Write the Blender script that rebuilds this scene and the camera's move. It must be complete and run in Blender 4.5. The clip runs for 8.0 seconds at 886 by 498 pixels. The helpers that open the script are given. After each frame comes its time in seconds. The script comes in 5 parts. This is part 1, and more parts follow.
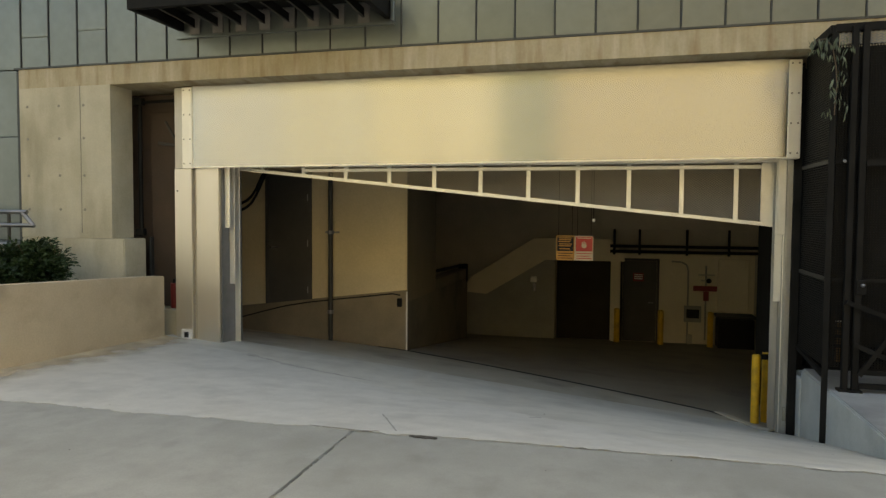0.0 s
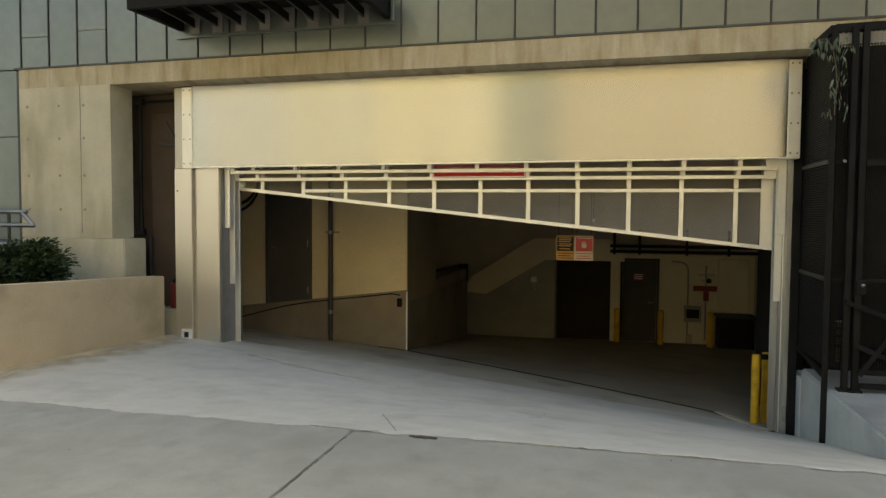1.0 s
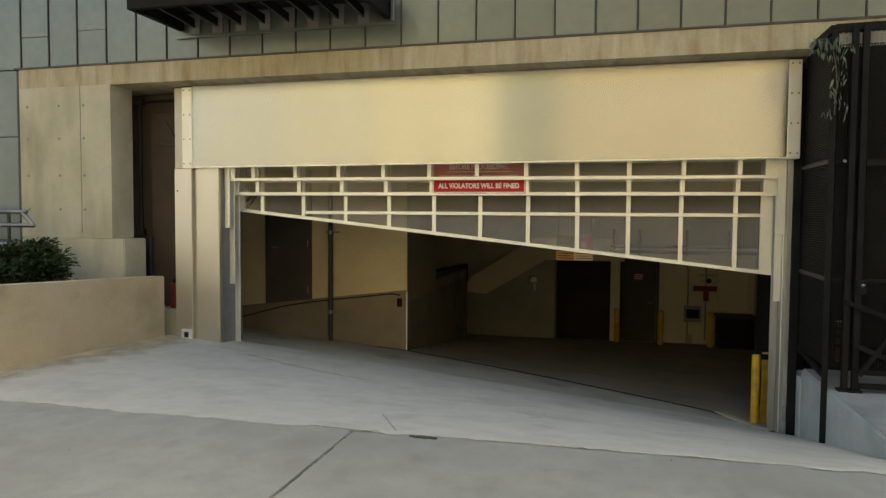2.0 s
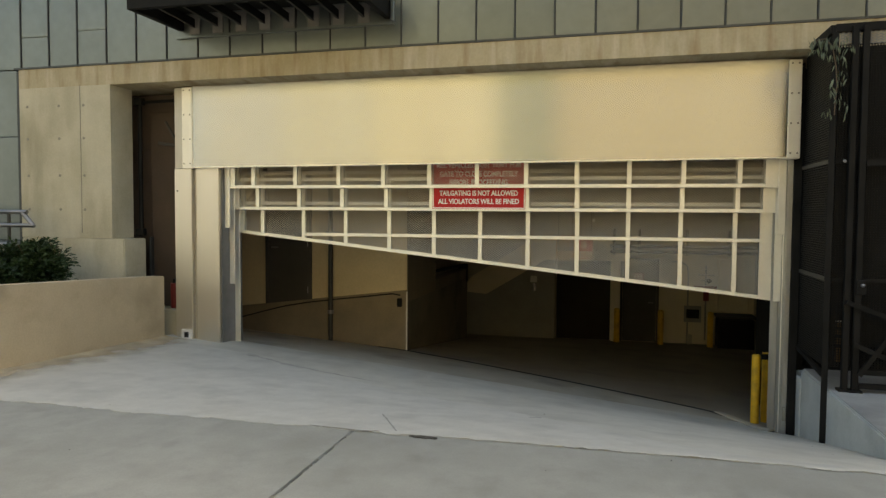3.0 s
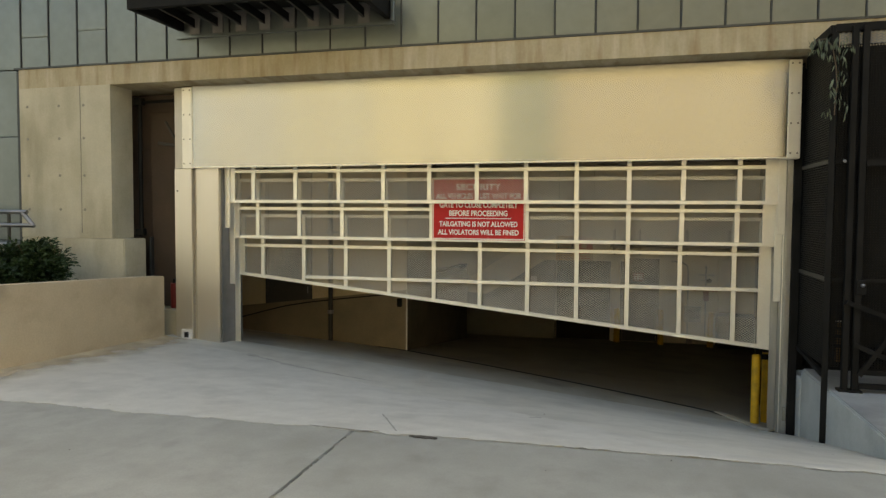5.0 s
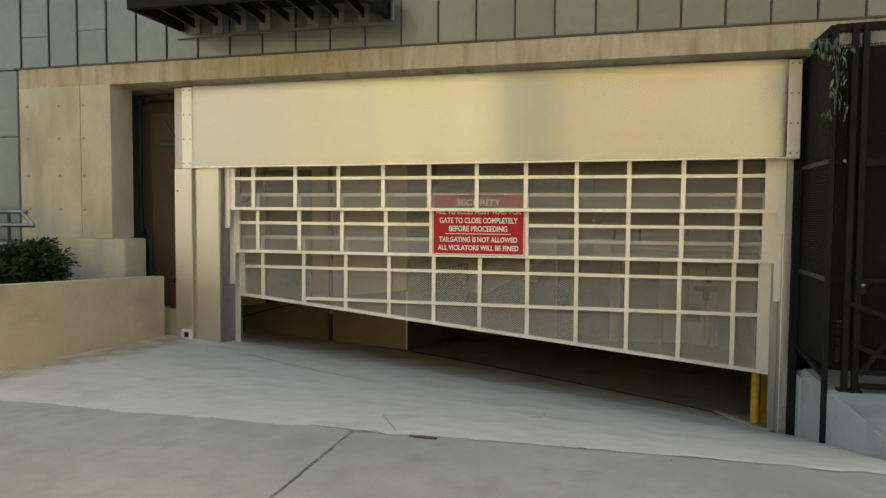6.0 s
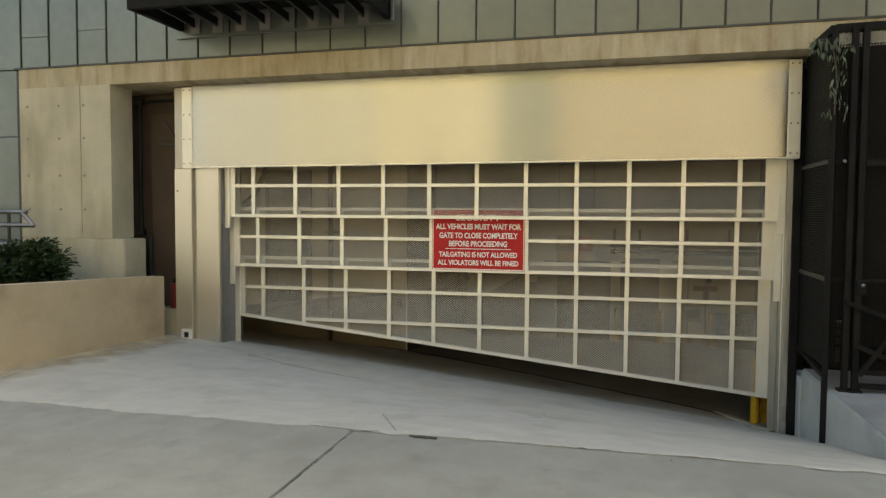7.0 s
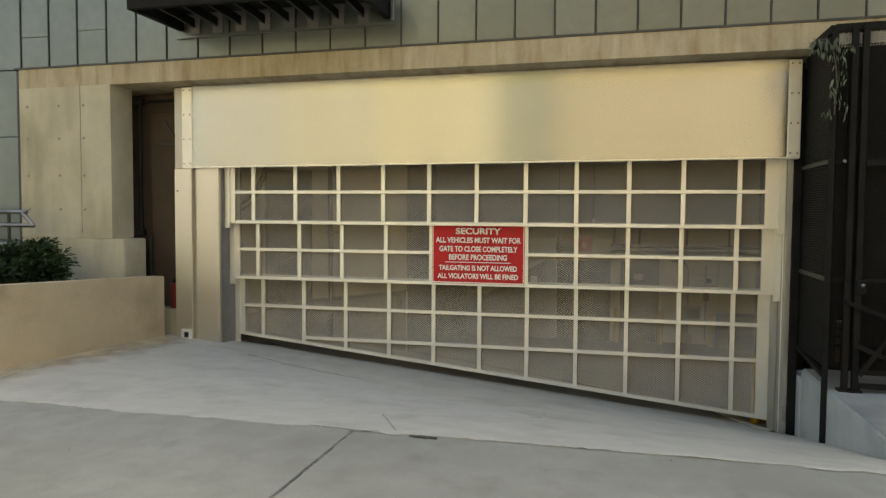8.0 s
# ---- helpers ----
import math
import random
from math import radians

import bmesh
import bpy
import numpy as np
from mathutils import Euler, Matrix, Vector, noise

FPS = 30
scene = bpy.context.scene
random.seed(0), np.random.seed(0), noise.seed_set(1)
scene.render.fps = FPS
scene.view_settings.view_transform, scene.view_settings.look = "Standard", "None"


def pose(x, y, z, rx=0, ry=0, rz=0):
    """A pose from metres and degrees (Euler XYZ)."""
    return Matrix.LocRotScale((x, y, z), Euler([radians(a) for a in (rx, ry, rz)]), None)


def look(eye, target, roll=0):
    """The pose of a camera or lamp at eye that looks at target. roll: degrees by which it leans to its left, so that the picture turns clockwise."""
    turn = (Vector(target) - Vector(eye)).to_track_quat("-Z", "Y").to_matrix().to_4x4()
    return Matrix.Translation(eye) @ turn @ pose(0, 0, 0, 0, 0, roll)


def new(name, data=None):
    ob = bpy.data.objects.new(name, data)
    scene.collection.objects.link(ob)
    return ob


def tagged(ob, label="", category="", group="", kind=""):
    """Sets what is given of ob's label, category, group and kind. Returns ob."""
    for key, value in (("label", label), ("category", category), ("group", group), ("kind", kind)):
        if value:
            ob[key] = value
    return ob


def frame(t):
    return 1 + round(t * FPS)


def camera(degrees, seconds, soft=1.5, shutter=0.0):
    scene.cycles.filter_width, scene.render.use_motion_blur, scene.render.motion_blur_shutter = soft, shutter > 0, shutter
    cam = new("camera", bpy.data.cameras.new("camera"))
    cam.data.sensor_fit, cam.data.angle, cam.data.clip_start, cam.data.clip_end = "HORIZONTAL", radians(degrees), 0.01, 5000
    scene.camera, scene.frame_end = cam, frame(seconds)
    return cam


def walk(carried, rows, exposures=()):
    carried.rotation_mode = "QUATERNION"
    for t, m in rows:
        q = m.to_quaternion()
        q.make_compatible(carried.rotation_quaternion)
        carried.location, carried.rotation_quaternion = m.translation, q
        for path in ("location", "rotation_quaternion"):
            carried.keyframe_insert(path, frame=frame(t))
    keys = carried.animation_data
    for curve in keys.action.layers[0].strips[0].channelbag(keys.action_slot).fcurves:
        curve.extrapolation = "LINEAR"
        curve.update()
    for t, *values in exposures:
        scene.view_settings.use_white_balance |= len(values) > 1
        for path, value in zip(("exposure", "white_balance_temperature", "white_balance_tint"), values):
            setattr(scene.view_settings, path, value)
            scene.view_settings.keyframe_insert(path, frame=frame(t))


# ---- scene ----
# The camera stands on a tripod on the pavement across from a car park gate.
cam = camera(63.74, 8.0, soft=1.4)
EYE = Vector((4.745, -8.728, 1.6))
AIM = EYE + Vector((-0.23616, 0.97044, -0.04979)) * 8
walk(cam, [(0.0, look(EYE, AIM, 0.379)), (8.0, look(EYE, AIM, 0.379))],
     exposures=[(0.0, 1.63, 8300, 3), (8.0, 1.63, 8300, 3)])

# ---- light: the sun stands behind the building, the street side lies in open shade ----
SUN_EL, SUN_AZ = radians(52), radians(20)
world = bpy.data.worlds.new("sky")
scene.world = world
world.use_nodes = True
wn = world.node_tree.nodes
sky = wn.new("ShaderNodeTexSky")
sky.sky_type = "NISHITA"
sky.sun_disc = False
sky.sun_elevation = SUN_EL
sky.sun_rotation = SUN_AZ
sky.air_density, sky.dust_density = 1.0, 5.0
wn["Background"].inputs[1].default_value = 0.15
world.node_tree.links.new(sky.outputs[0], wn["Background"].inputs[0])
sun_data = bpy.data.lights.new("sun", "SUN")
sun_data.energy, sun_data.angle, sun_data.color = 2.4, radians(0.5), (1.0, 0.93, 0.82)
sun = new("sun", sun_data)
SUN_DIR = Vector((math.sin(SUN_AZ) * math.cos(SUN_EL), math.cos(SUN_AZ) * math.cos(SUN_EL), math.sin(SUN_EL)))
sun.matrix_world = look(SUN_DIR * 60, (0, 0, 0))


# ---- materials ----
def surface(name, a, b, scale=3.0, rough=0.8, metal=0.0, bump=0.15, grain=60.0, stretch=(1, 1, 1),
            contrast=(0.35, 0.65), stain=None, spec=0.5, rough_var=0.1, varied=0.0, brushed=0.0, speck=0.12, brush_axis=2):
    """A worn surface: two colours mixed by broad clouds, darkened or lightened by fine grain, with relief."""
    m = bpy.data.materials.new(name)
    m.use_nodes = True
    n, l = m.node_tree.nodes, m.node_tree.links
    p = n["Principled BSDF"]
    tc, mp, oi = n.new("ShaderNodeTexCoord"), n.new("ShaderNodeMapping"), n.new("ShaderNodeObjectInfo")
    mp.inputs["Scale"].default_value = stretch
    add = n.new("ShaderNodeVectorMath")
    mul = n.new("ShaderNodeVectorMath")
    mul.operation = "SCALE"
    mul.inputs[0].default_value = (7.3, 3.1, 5.7)
    l.new(oi.outputs["Random"], mul.inputs["Scale"])
    l.new(tc.outputs["Object"], add.inputs[0])
    l.new(mul.outputs[0], add.inputs[1])
    l.new(add.outputs[0], mp.inputs[0])
    big, fine = n.new("ShaderNodeTexNoise"), n.new("ShaderNodeTexNoise")
    big.inputs["Scale"].default_value, big.inputs["Detail"].default_value = scale, 6
    big.inputs["Roughness"].default_value = 0.62
    fine.inputs["Scale"].default_value, fine.inputs["Detail"].default_value = grain, 3
    l.new(mp.outputs[0], big.inputs["Vector"])
    l.new(mp.outputs[0], fine.inputs["Vector"])
    r = n.new("ShaderNodeMapRange")
    r.inputs[1].default_value, r.inputs[2].default_value = contrast
    l.new(big.outputs["Fac"], r.inputs[0])
    mix = n.new("ShaderNodeMix")
    mix.data_type = "RGBA"
    mix.inputs["A"].default_value, mix.inputs["B"].default_value = (*a, 1), (*b, 1)
    l.new(r.outputs[0], mix.inputs["Factor"])
    last = mix.outputs["Result"]
    for one in stain if stain and isinstance(stain[0][0], tuple) else [stain] if stain else []:
        colour, where, size, amount, sx = one
        sn, sm, sr = n.new("ShaderNodeTexNoise"), n.new("ShaderNodeMapping"), n.new("ShaderNodeMapRange")
        sm.inputs["Scale"].default_value = sx
        sm.inputs["Location"].default_value = (where, where * 2, 0)
        sn.inputs["Scale"].default_value, sn.inputs["Detail"].default_value = size, 5
        sr.inputs[1].default_value, sr.inputs[2].default_value, sr.inputs[4].default_value = 0.5, 0.72, amount
        l.new(add.outputs[0], sm.inputs[0])
        l.new(sm.outputs[0], sn.inputs["Vector"])
        l.new(sn.outputs["Fac"], sr.inputs[0])
        m2 = n.new("ShaderNodeMix")
        m2.data_type = "RGBA"
        m2.inputs["B"].default_value = (*colour, 1)
        l.new(sr.outputs[0], m2.inputs["Factor"])
        l.new(last, m2.inputs["A"])
        last = m2.outputs["Result"]
    hv = n.new("ShaderNodeHueSaturation")
    gr = n.new("ShaderNodeMapRange")
    gr.inputs[3].default_value, gr.inputs[4].default_value = 1 - speck, 1 + speck
    l.new(fine.outputs["Fac"], gr.inputs[0])
    value = gr.outputs[0]
    if varied:
        vr, vm = n.new("ShaderNodeMapRange"), n.new("ShaderNodeMath")
        vr.inputs[3].default_value, vr.inputs[4].default_value = 1 - varied, 1 + varied
        vm.operation = "MULTIPLY"
        l.new(oi.outputs["Random"], vr.inputs[0])
        l.new(vr.outputs[0], vm.inputs[0])
        l.new(value, vm.inputs[1])
        value = vm.outputs[0]
    l.new(value, hv.inputs["Value"])
    l.new(last, hv.inputs["Color"])
    l.new(hv.outputs[0], p.inputs["Base Color"])
    rr = n.new("ShaderNodeMapRange")
    rr.inputs[3].default_value, rr.inputs[4].default_value = max(0.02, rough - rough_var), min(1, rough + rough_var)
    l.new(big.outputs["Fac"], rr.inputs[0])
    l.new(rr.outputs[0], p.inputs["Roughness"])
    p.inputs["Metallic"].default_value = metal
    p.inputs["Specular IOR Level"].default_value = spec
    if bump:
        bu, ad = n.new("ShaderNodeBump"), n.new("ShaderNodeMath")
        ad.operation = "MULTIPLY_ADD"
        ad.inputs[1].default_value = 0.35
        l.new(fine.outputs["Fac"], ad.inputs[0])
        l.new(big.outputs["Fac"], ad.inputs[2])
        bu.inputs["Strength"].default_value, bu.inputs["Distance"].default_value = bump, 0.02
        l.new(ad.outputs[0], bu.inputs["Height"])
        l.new(bu.outputs[0], p.inputs["Normal"])
    if brushed:
        # reflections smear across the brush marks
        p.inputs["Anisotropic"].default_value = brushed
        along = n.new("ShaderNodeCombineXYZ")
        along.inputs[brush_axis].default_value = 1.0
        l.new(along.outputs[0], p.inputs["Tangent"])
    return m


CONCRETE = surface("board_marked_concrete", (0.44, 0.405, 0.29), (0.56, 0.515, 0.385), 1.6, 0.85, grain=45,
                   stain=(((0.30, 0.255, 0.165), 1.3, 1.2, 0.6, (1.8, 1.8, 0.4)), ((0.60, 0.565, 0.44), 4.1, 1.7, 0.6, (2.0, 2.0, 0.45))))
BAND = surface("weathered_concrete", (0.38, 0.320, 0.202), (0.50, 0.43, 0.285), 2.6, 0.85, grain=45, stretch=(1, 1, 0.8), contrast=(0.25, 0.75),
               stain=(((0.27, 0.175, 0.082), 2.0, 2.2, 0.7, (3.6, 1, 0.5)), ((0.57, 0.51, 0.38), 5.3, 2.0, 0.75, (3.2, 1, 0.35))))
PLANTER = surface("tan_concrete", (0.46, 0.365, 0.24), (0.56, 0.455, 0.305), 1.1, 0.85, grain=50,
                  stain=((0.22, 0.17, 0.10), 0.4, 1.2, 0.5, (1, 1, 1.4)))
APRON = surface("pale_driveway_concrete", (0.425, 0.417, 0.368), (0.515, 0.507, 0.45), 3.4, 0.75, grain=70, bump=0.12,
                contrast=(0.28, 0.72), stain=(((0.355, 0.348, 0.305), 0.7, 1.6, 0.65, (1, 1.2, 1)), ((0.335, 0.33, 0.295), 3.7, 4.5, 0.32, (1, 0.7, 1))))
SKIM = surface("pale_skim_coat", (0.425, 0.422, 0.385), (0.52, 0.515, 0.468), 3.4, 0.75, grain=70, bump=0.12,
               contrast=(0.28, 0.72), stain=(((0.355, 0.353, 0.323), 0.7, 1.9, 0.7, (1, 1.2, 1)), ((0.34, 0.338, 0.31), 3.7, 4.5, 0.35, (1, 0.7, 1))))
WALKWAY = surface("grey_pavement_concrete", (0.243, 0.247, 0.225), (0.298, 0.302, 0.277), 2.3, 0.8, grain=80, bump=0.12,
                  stain=(((0.215, 0.217, 0.197), 3.0, 1.6, 0.7, (1, 1, 1)), ((0.17, 0.17, 0.155), 6.0, 5.0, 0.35, (1, 0.8, 1))), varied=0.03)
# paled past plain asphalt so the unseen road bounces light indoors
ASPHALT = surface("bounce_pale_asphalt", (0.13, 0.127, 0.12), (0.175, 0.17, 0.16), 1.5, 0.9, grain=120)
DARK_FLOOR = surface("dark_garage_floor", (0.275, 0.248, 0.192), (0.355, 0.32, 0.25), 0.8, 0.6, grain=50,
                     stain=((0.16, 0.145, 0.115), 1, 1.2, 0.6, (1, 1, 1)))
# browner with dirt, and darkened to carry the shade inside the gate
THRESHOLD = surface("shade_toned_threshold_concrete", (0.36, 0.332, 0.265), (0.44, 0.41, 0.335), 1.1, 0.75, grain=60,
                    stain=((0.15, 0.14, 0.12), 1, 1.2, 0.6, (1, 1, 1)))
CREAM = surface("cream_painted_wall", (0.59, 0.485, 0.305), (0.67, 0.555, 0.355), 0.9, 0.75, grain=40, bump=0.06)
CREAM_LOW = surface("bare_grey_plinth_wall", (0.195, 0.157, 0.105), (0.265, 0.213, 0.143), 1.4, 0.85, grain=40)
GREY_WALL = surface("grey_block_wall", (0.29, 0.275, 0.225), (0.37, 0.35, 0.29), 1.0, 0.85, grain=40)
# near-black that paints the shade of the recess below the stair
RECESS_SHADE = surface("recess_shade_dark", (0.040, 0.034, 0.026), (0.058, 0.050, 0.038), 1.0, 0.9, grain=40, spec=0.1)
# near-black, so that the colour itself holds the alcove's shade
ALCOVE = surface("alcove_shade_black", (0.017, 0.016, 0.0145), (0.028, 0.026, 0.023), 1.0, 0.9, grain=40, spec=0.1)
PALE_WALL = surface("pale_painted_wall", (0.68, 0.59, 0.42), (0.76, 0.665, 0.48), 0.9, 0.8, grain=40, bump=0.06)
DIM_WALL = surface("smoke_grey_wall", (0.42, 0.375, 0.295), (0.52, 0.465, 0.37), 1.0, 0.85, grain=40)
SIDE_WALL = surface("brown_grey_side", (0.175, 0.147, 0.098), (0.225, 0.19, 0.127), 1.0, 0.85, grain=40)
SIDE_LOW = surface("patchy_olive_grey_side", (0.15, 0.13, 0.092), (0.20, 0.175, 0.125), 1.2, 0.85, grain=40,
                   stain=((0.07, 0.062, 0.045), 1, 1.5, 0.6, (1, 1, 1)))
DECK = surface("darker_grey_deck", (0.26, 0.268, 0.262), (0.33, 0.338, 0.33), 1.5, 0.8, grain=60,
               stain=((0.11, 0.115, 0.115), 2, 1.6, 0.6, (1, 1, 1)))
BROWN_WALL = surface("brown_painted_wall", (0.066, 0.047, 0.034), (0.098, 0.070, 0.051), 1.2, 0.8, grain=40)
# pale, raised to brighten the garage with bounced light
CEILING = surface("pale_ceiling", (0.62, 0.58, 0.495), (0.70, 0.66, 0.565), 0.9, 0.9, grain=30)
CLADDING = surface("zinc_grey_cladding", (0.168, 0.193, 0.192), (0.20, 0.227, 0.226), 0.6, 0.32, metal=0.7, grain=8,
                   bump=0.03, spec=0.5, varied=0.05)
SEAM = surface("dark_seam_metal", (0.05, 0.055, 0.055), (0.075, 0.08, 0.08), 2, 0.5, metal=0.4, bump=0.02)
HOODMETAL = surface("brushed_aluminium_sheet", (0.535, 0.54, 0.515), (0.555, 0.56, 0.535), 0.8, 0.215, metal=1.0, bump=0.0,
                    grain=5, stretch=(0.4, 0.4, 14), rough_var=0.0, brushed=0.97, speck=0.01)
POSTMETAL = surface("brushed_aluminium_post", (0.69, 0.665, 0.61), (0.72, 0.695, 0.64), 1.2, 0.42, metal=1.0, bump=0.0,
                    grain=30, stretch=(6, 6, 0.15), rough_var=0.0, speck=0.02, contrast=(0.2, 0.8))
ENDPLATE = surface("pale_mill_aluminium_plate", (0.83, 0.80, 0.71), (0.88, 0.85, 0.76), 2, 0.42, metal=0.6, bump=0.02, grain=40, speck=0.03)
DULLMETAL = surface("dull_oxidised_aluminium", (0.50, 0.47, 0.41), (0.58, 0.55, 0.48), 2, 0.5, metal=0.8, bump=0.02, grain=40, stretch=(3, 3, 0.5))
FRAME = surface("mill_finish_aluminium", (0.84, 0.825, 0.76), (0.90, 0.885, 0.815), 3, 0.40, metal=0.62, bump=0.03, grain=50, speck=0.05)
MESH = surface("grey_expanded_metal", (0.62, 0.555, 0.44), (0.70, 0.63, 0.505), 3, 0.5, metal=0.5, bump=0.0)
RAILMETAL = surface("galvanised_guide_rail", (0.42, 0.42, 0.40), (0.54, 0.54, 0.51), 3, 0.42, metal=0.8, bump=0.03,
                    stretch=(3, 3, 0.6))
RIVET = surface("dull_rivet", (0.25, 0.23, 0.19), (0.33, 0.31, 0.26), 8, 0.5, metal=0.7, bump=0)
BLACK = surface("black_steel_paint", (0.010, 0.010, 0.0095), (0.018, 0.0175, 0.0165), 3, 0.6, bump=0.04, spec=0.1)
DARKGREY = surface("dark_grey_paint", (0.035, 0.034, 0.031), (0.052, 0.05, 0.045), 2, 0.55, bump=0.03)
DOORPAINT = surface("charcoal_door_paint", (0.068, 0.063, 0.056), (0.092, 0.086, 0.076), 1, 0.7, bump=0.03, spec=0.2)
YELLOW = surface("safety_yellow_paint", (0.62, 0.36, 0.02), (0.74, 0.45, 0.03), 4, 0.5, bump=0.05,
                 stain=((0.22, 0.13, 0.03), 1, 6, 0.5, (1, 1, 1)))
REDSIGN = surface("red_sign_face", (0.50, 0.018, 0.022), (0.58, 0.026, 0.026), 1.5, 0.5, bump=0.0, spec=0.25)
WHITE = surface("white_paint", (0.80, 0.78, 0.73), (0.86, 0.84, 0.79), 4, 0.5, bump=0.0)
ORANGE = surface("orange_sign_face", (0.40, 0.185, 0.03), (0.46, 0.22, 0.035), 3, 0.5, bump=0)
SIGNBLACK = surface("black_steel_paint", (0.010, 0.010, 0.0095), (0.018, 0.0175, 0.0165), 3, 0.7, bump=0.04, spec=0.2)
FADED = surface("faded_dull_orange_paint", (0.15, 0.085, 0.02), (0.20, 0.115, 0.03), 4, 0.7, bump=0.03)
BRIGHTRED = surface("bright_red_sign_face", (0.38, 0.032, 0.024), (0.44, 0.04, 0.03), 3, 0.5, bump=0)
BUFF = surface("yellowed_white_sign_face", (0.46, 0.365, 0.25), (0.53, 0.43, 0.30), 4, 0.5, bump=0)
PLINTH = surface("blue_grey_painted_concrete", (0.39, 0.42, 0.415), (0.48, 0.51, 0.50), 1.6, 0.75, grain=60,
                 stain=((0.25, 0.265, 0.265), 2, 1.5, 0.5, (1, 1, 1)))
STEEL = surface("brushed_steel_tube", (0.24, 0.235, 0.24), (0.32, 0.315, 0.32), 4, 0.42, metal=1.0, bump=0.02)
SOIL = surface("planter_soil", (0.035, 0.026, 0.018), (0.06, 0.045, 0.03), 6, 0.95, grain=90, bump=0.6)
LEAF = surface("dark_glossy_leaf", (0.018, 0.038, 0.014), (0.056, 0.094, 0.034), 7, 0.5, bump=0.05, varied=0.1, contrast=(0.42, 0.62), spec=0.3)
VINE = surface("grey_green_vine_leaf", (0.055, 0.078, 0.045), (0.15, 0.18, 0.115), 6, 0.5, bump=0.05, varied=0.12)
BARK = surface("shrub_bark", (0.08, 0.06, 0.04), (0.12, 0.09, 0.06), 8, 0.9, bump=0.3)
RUBBER = surface("black_rubber", (0.012, 0.012, 0.012), (0.02, 0.02, 0.02), 5, 0.8, bump=0.05)
# facades out of view, coloured to tint the hood's reflections
OPPOSITE = surface("sunlit_sandstone_facade", (0.365, 0.33, 0.205), (0.42, 0.38, 0.24), 0.4, 0.85, grain=12)
OPPOSITE_PALE = surface("pale_buff_facade", (0.30, 0.30, 0.255), (0.345, 0.34, 0.29), 0.4, 0.85, grain=12)
OPPOSITE_BUFF = surface("buff_brick_facade", (0.33, 0.315, 0.225), (0.38, 0.36, 0.26), 0.4, 0.85, grain=12)
OPPOSITE_GREY = surface("grey_render_facade", (0.245, 0.28, 0.295), (0.285, 0.32, 0.335), 0.4, 0.85, grain=12)
OPPOSITE_TAN = surface("tan_brick_facade", (0.265, 0.222, 0.13), (0.305, 0.258, 0.152), 0.4, 0.85, grain=12)
OPPOSITE_OLIVE = surface("olive_render_facade", (0.14, 0.15, 0.09), (0.175, 0.185, 0.11), 0.4, 0.85, grain=12)
OPPOSITE_SLATE = surface("slate_grey_facade", (0.12, 0.112, 0.095), (0.155, 0.145, 0.125), 0.4, 0.85, grain=12)
# windows toned near the facades so the hood reflects no dark stripes
SHUTTER = surface("closed_tan_shutter", (0.27, 0.24, 0.15), (0.33, 0.29, 0.18), 1, 0.6, bump=0)
PATCH_EDGE = surface("worn_patch_edge", (0.31, 0.307, 0.28), (0.41, 0.405, 0.37), 7, 0.85, bump=0.15, contrast=(0.4, 0.6))
CRACK = surface("dirt_filled_crack", (0.23, 0.228, 0.21), (0.33, 0.325, 0.30), 9, 0.9, bump=0.1)
PLATE = surface("dull_grey_plate", (0.20, 0.195, 0.19), (0.26, 0.255, 0.25), 4, 0.6, metal=0.3, bump=0.03)
LIP = surface("pale_mortar", (0.42, 0.42, 0.39), (0.52, 0.52, 0.485), 5, 0.85, grain=70)
GRIME = surface("dark_grime", (0.05, 0.047, 0.04), (0.09, 0.085, 0.075), 9, 0.9, bump=0.2)
FIRE_RED = surface("fire_extinguisher_red", (0.20, 0.017, 0.013), (0.25, 0.022, 0.018), 4, 0.4, bump=0.02)


def dirt_wash(name, colour, x0, x1, amount):
    """A film of washed-out dirt that thins away from a wall, in broken patches."""
    m = bpy.data.materials.new(name)
    m.use_nodes = True
    n, l = m.node_tree.nodes, m.node_tree.links
    p = n["Principled BSDF"]
    p.inputs["Base Color"].default_value, p.inputs["Roughness"].default_value = (*colour, 1), 0.9
    tc, sep, fade, no, ma = n.new("ShaderNodeTexCoord"), n.new("ShaderNodeSeparateXYZ"), n.new("ShaderNodeMapRange"), n.new("ShaderNodeTexNoise"), n.new("ShaderNodeMath")
    fade.inputs[1].default_value, fade.inputs[2].default_value, fade.inputs[3].default_value, fade.inputs[4].default_value = x0, x1, amount, -0.45
    no.inputs["Scale"].default_value, no.inputs["Detail"].default_value = 3.0, 6
    ma.use_clamp = True
    ma.operation = "ADD"
    off = n.new("ShaderNodeMath")
    off.operation = "MULTIPLY_ADD"
    off.inputs[1].default_value, off.inputs[2].default_value = 0.9, -0.45
    l.new(tc.outputs["Object"], sep.inputs[0])
    l.new(tc.outputs["Object"], no.inputs["Vector"])
    l.new(sep.outputs[0], fade.inputs[0])
    l.new(no.outputs["Fac"], off.inputs[0])
    l.new(fade.outputs[0], ma.inputs[0])
    l.new(off.outputs[0], ma.inputs[1])
    l.new(ma.outputs[0], p.inputs["Alpha"])
    return m


WASH = dirt_wash("tan_dirt_wash", (0.55, 0.46, 0.31), -1.2, -0.35, 0.8)


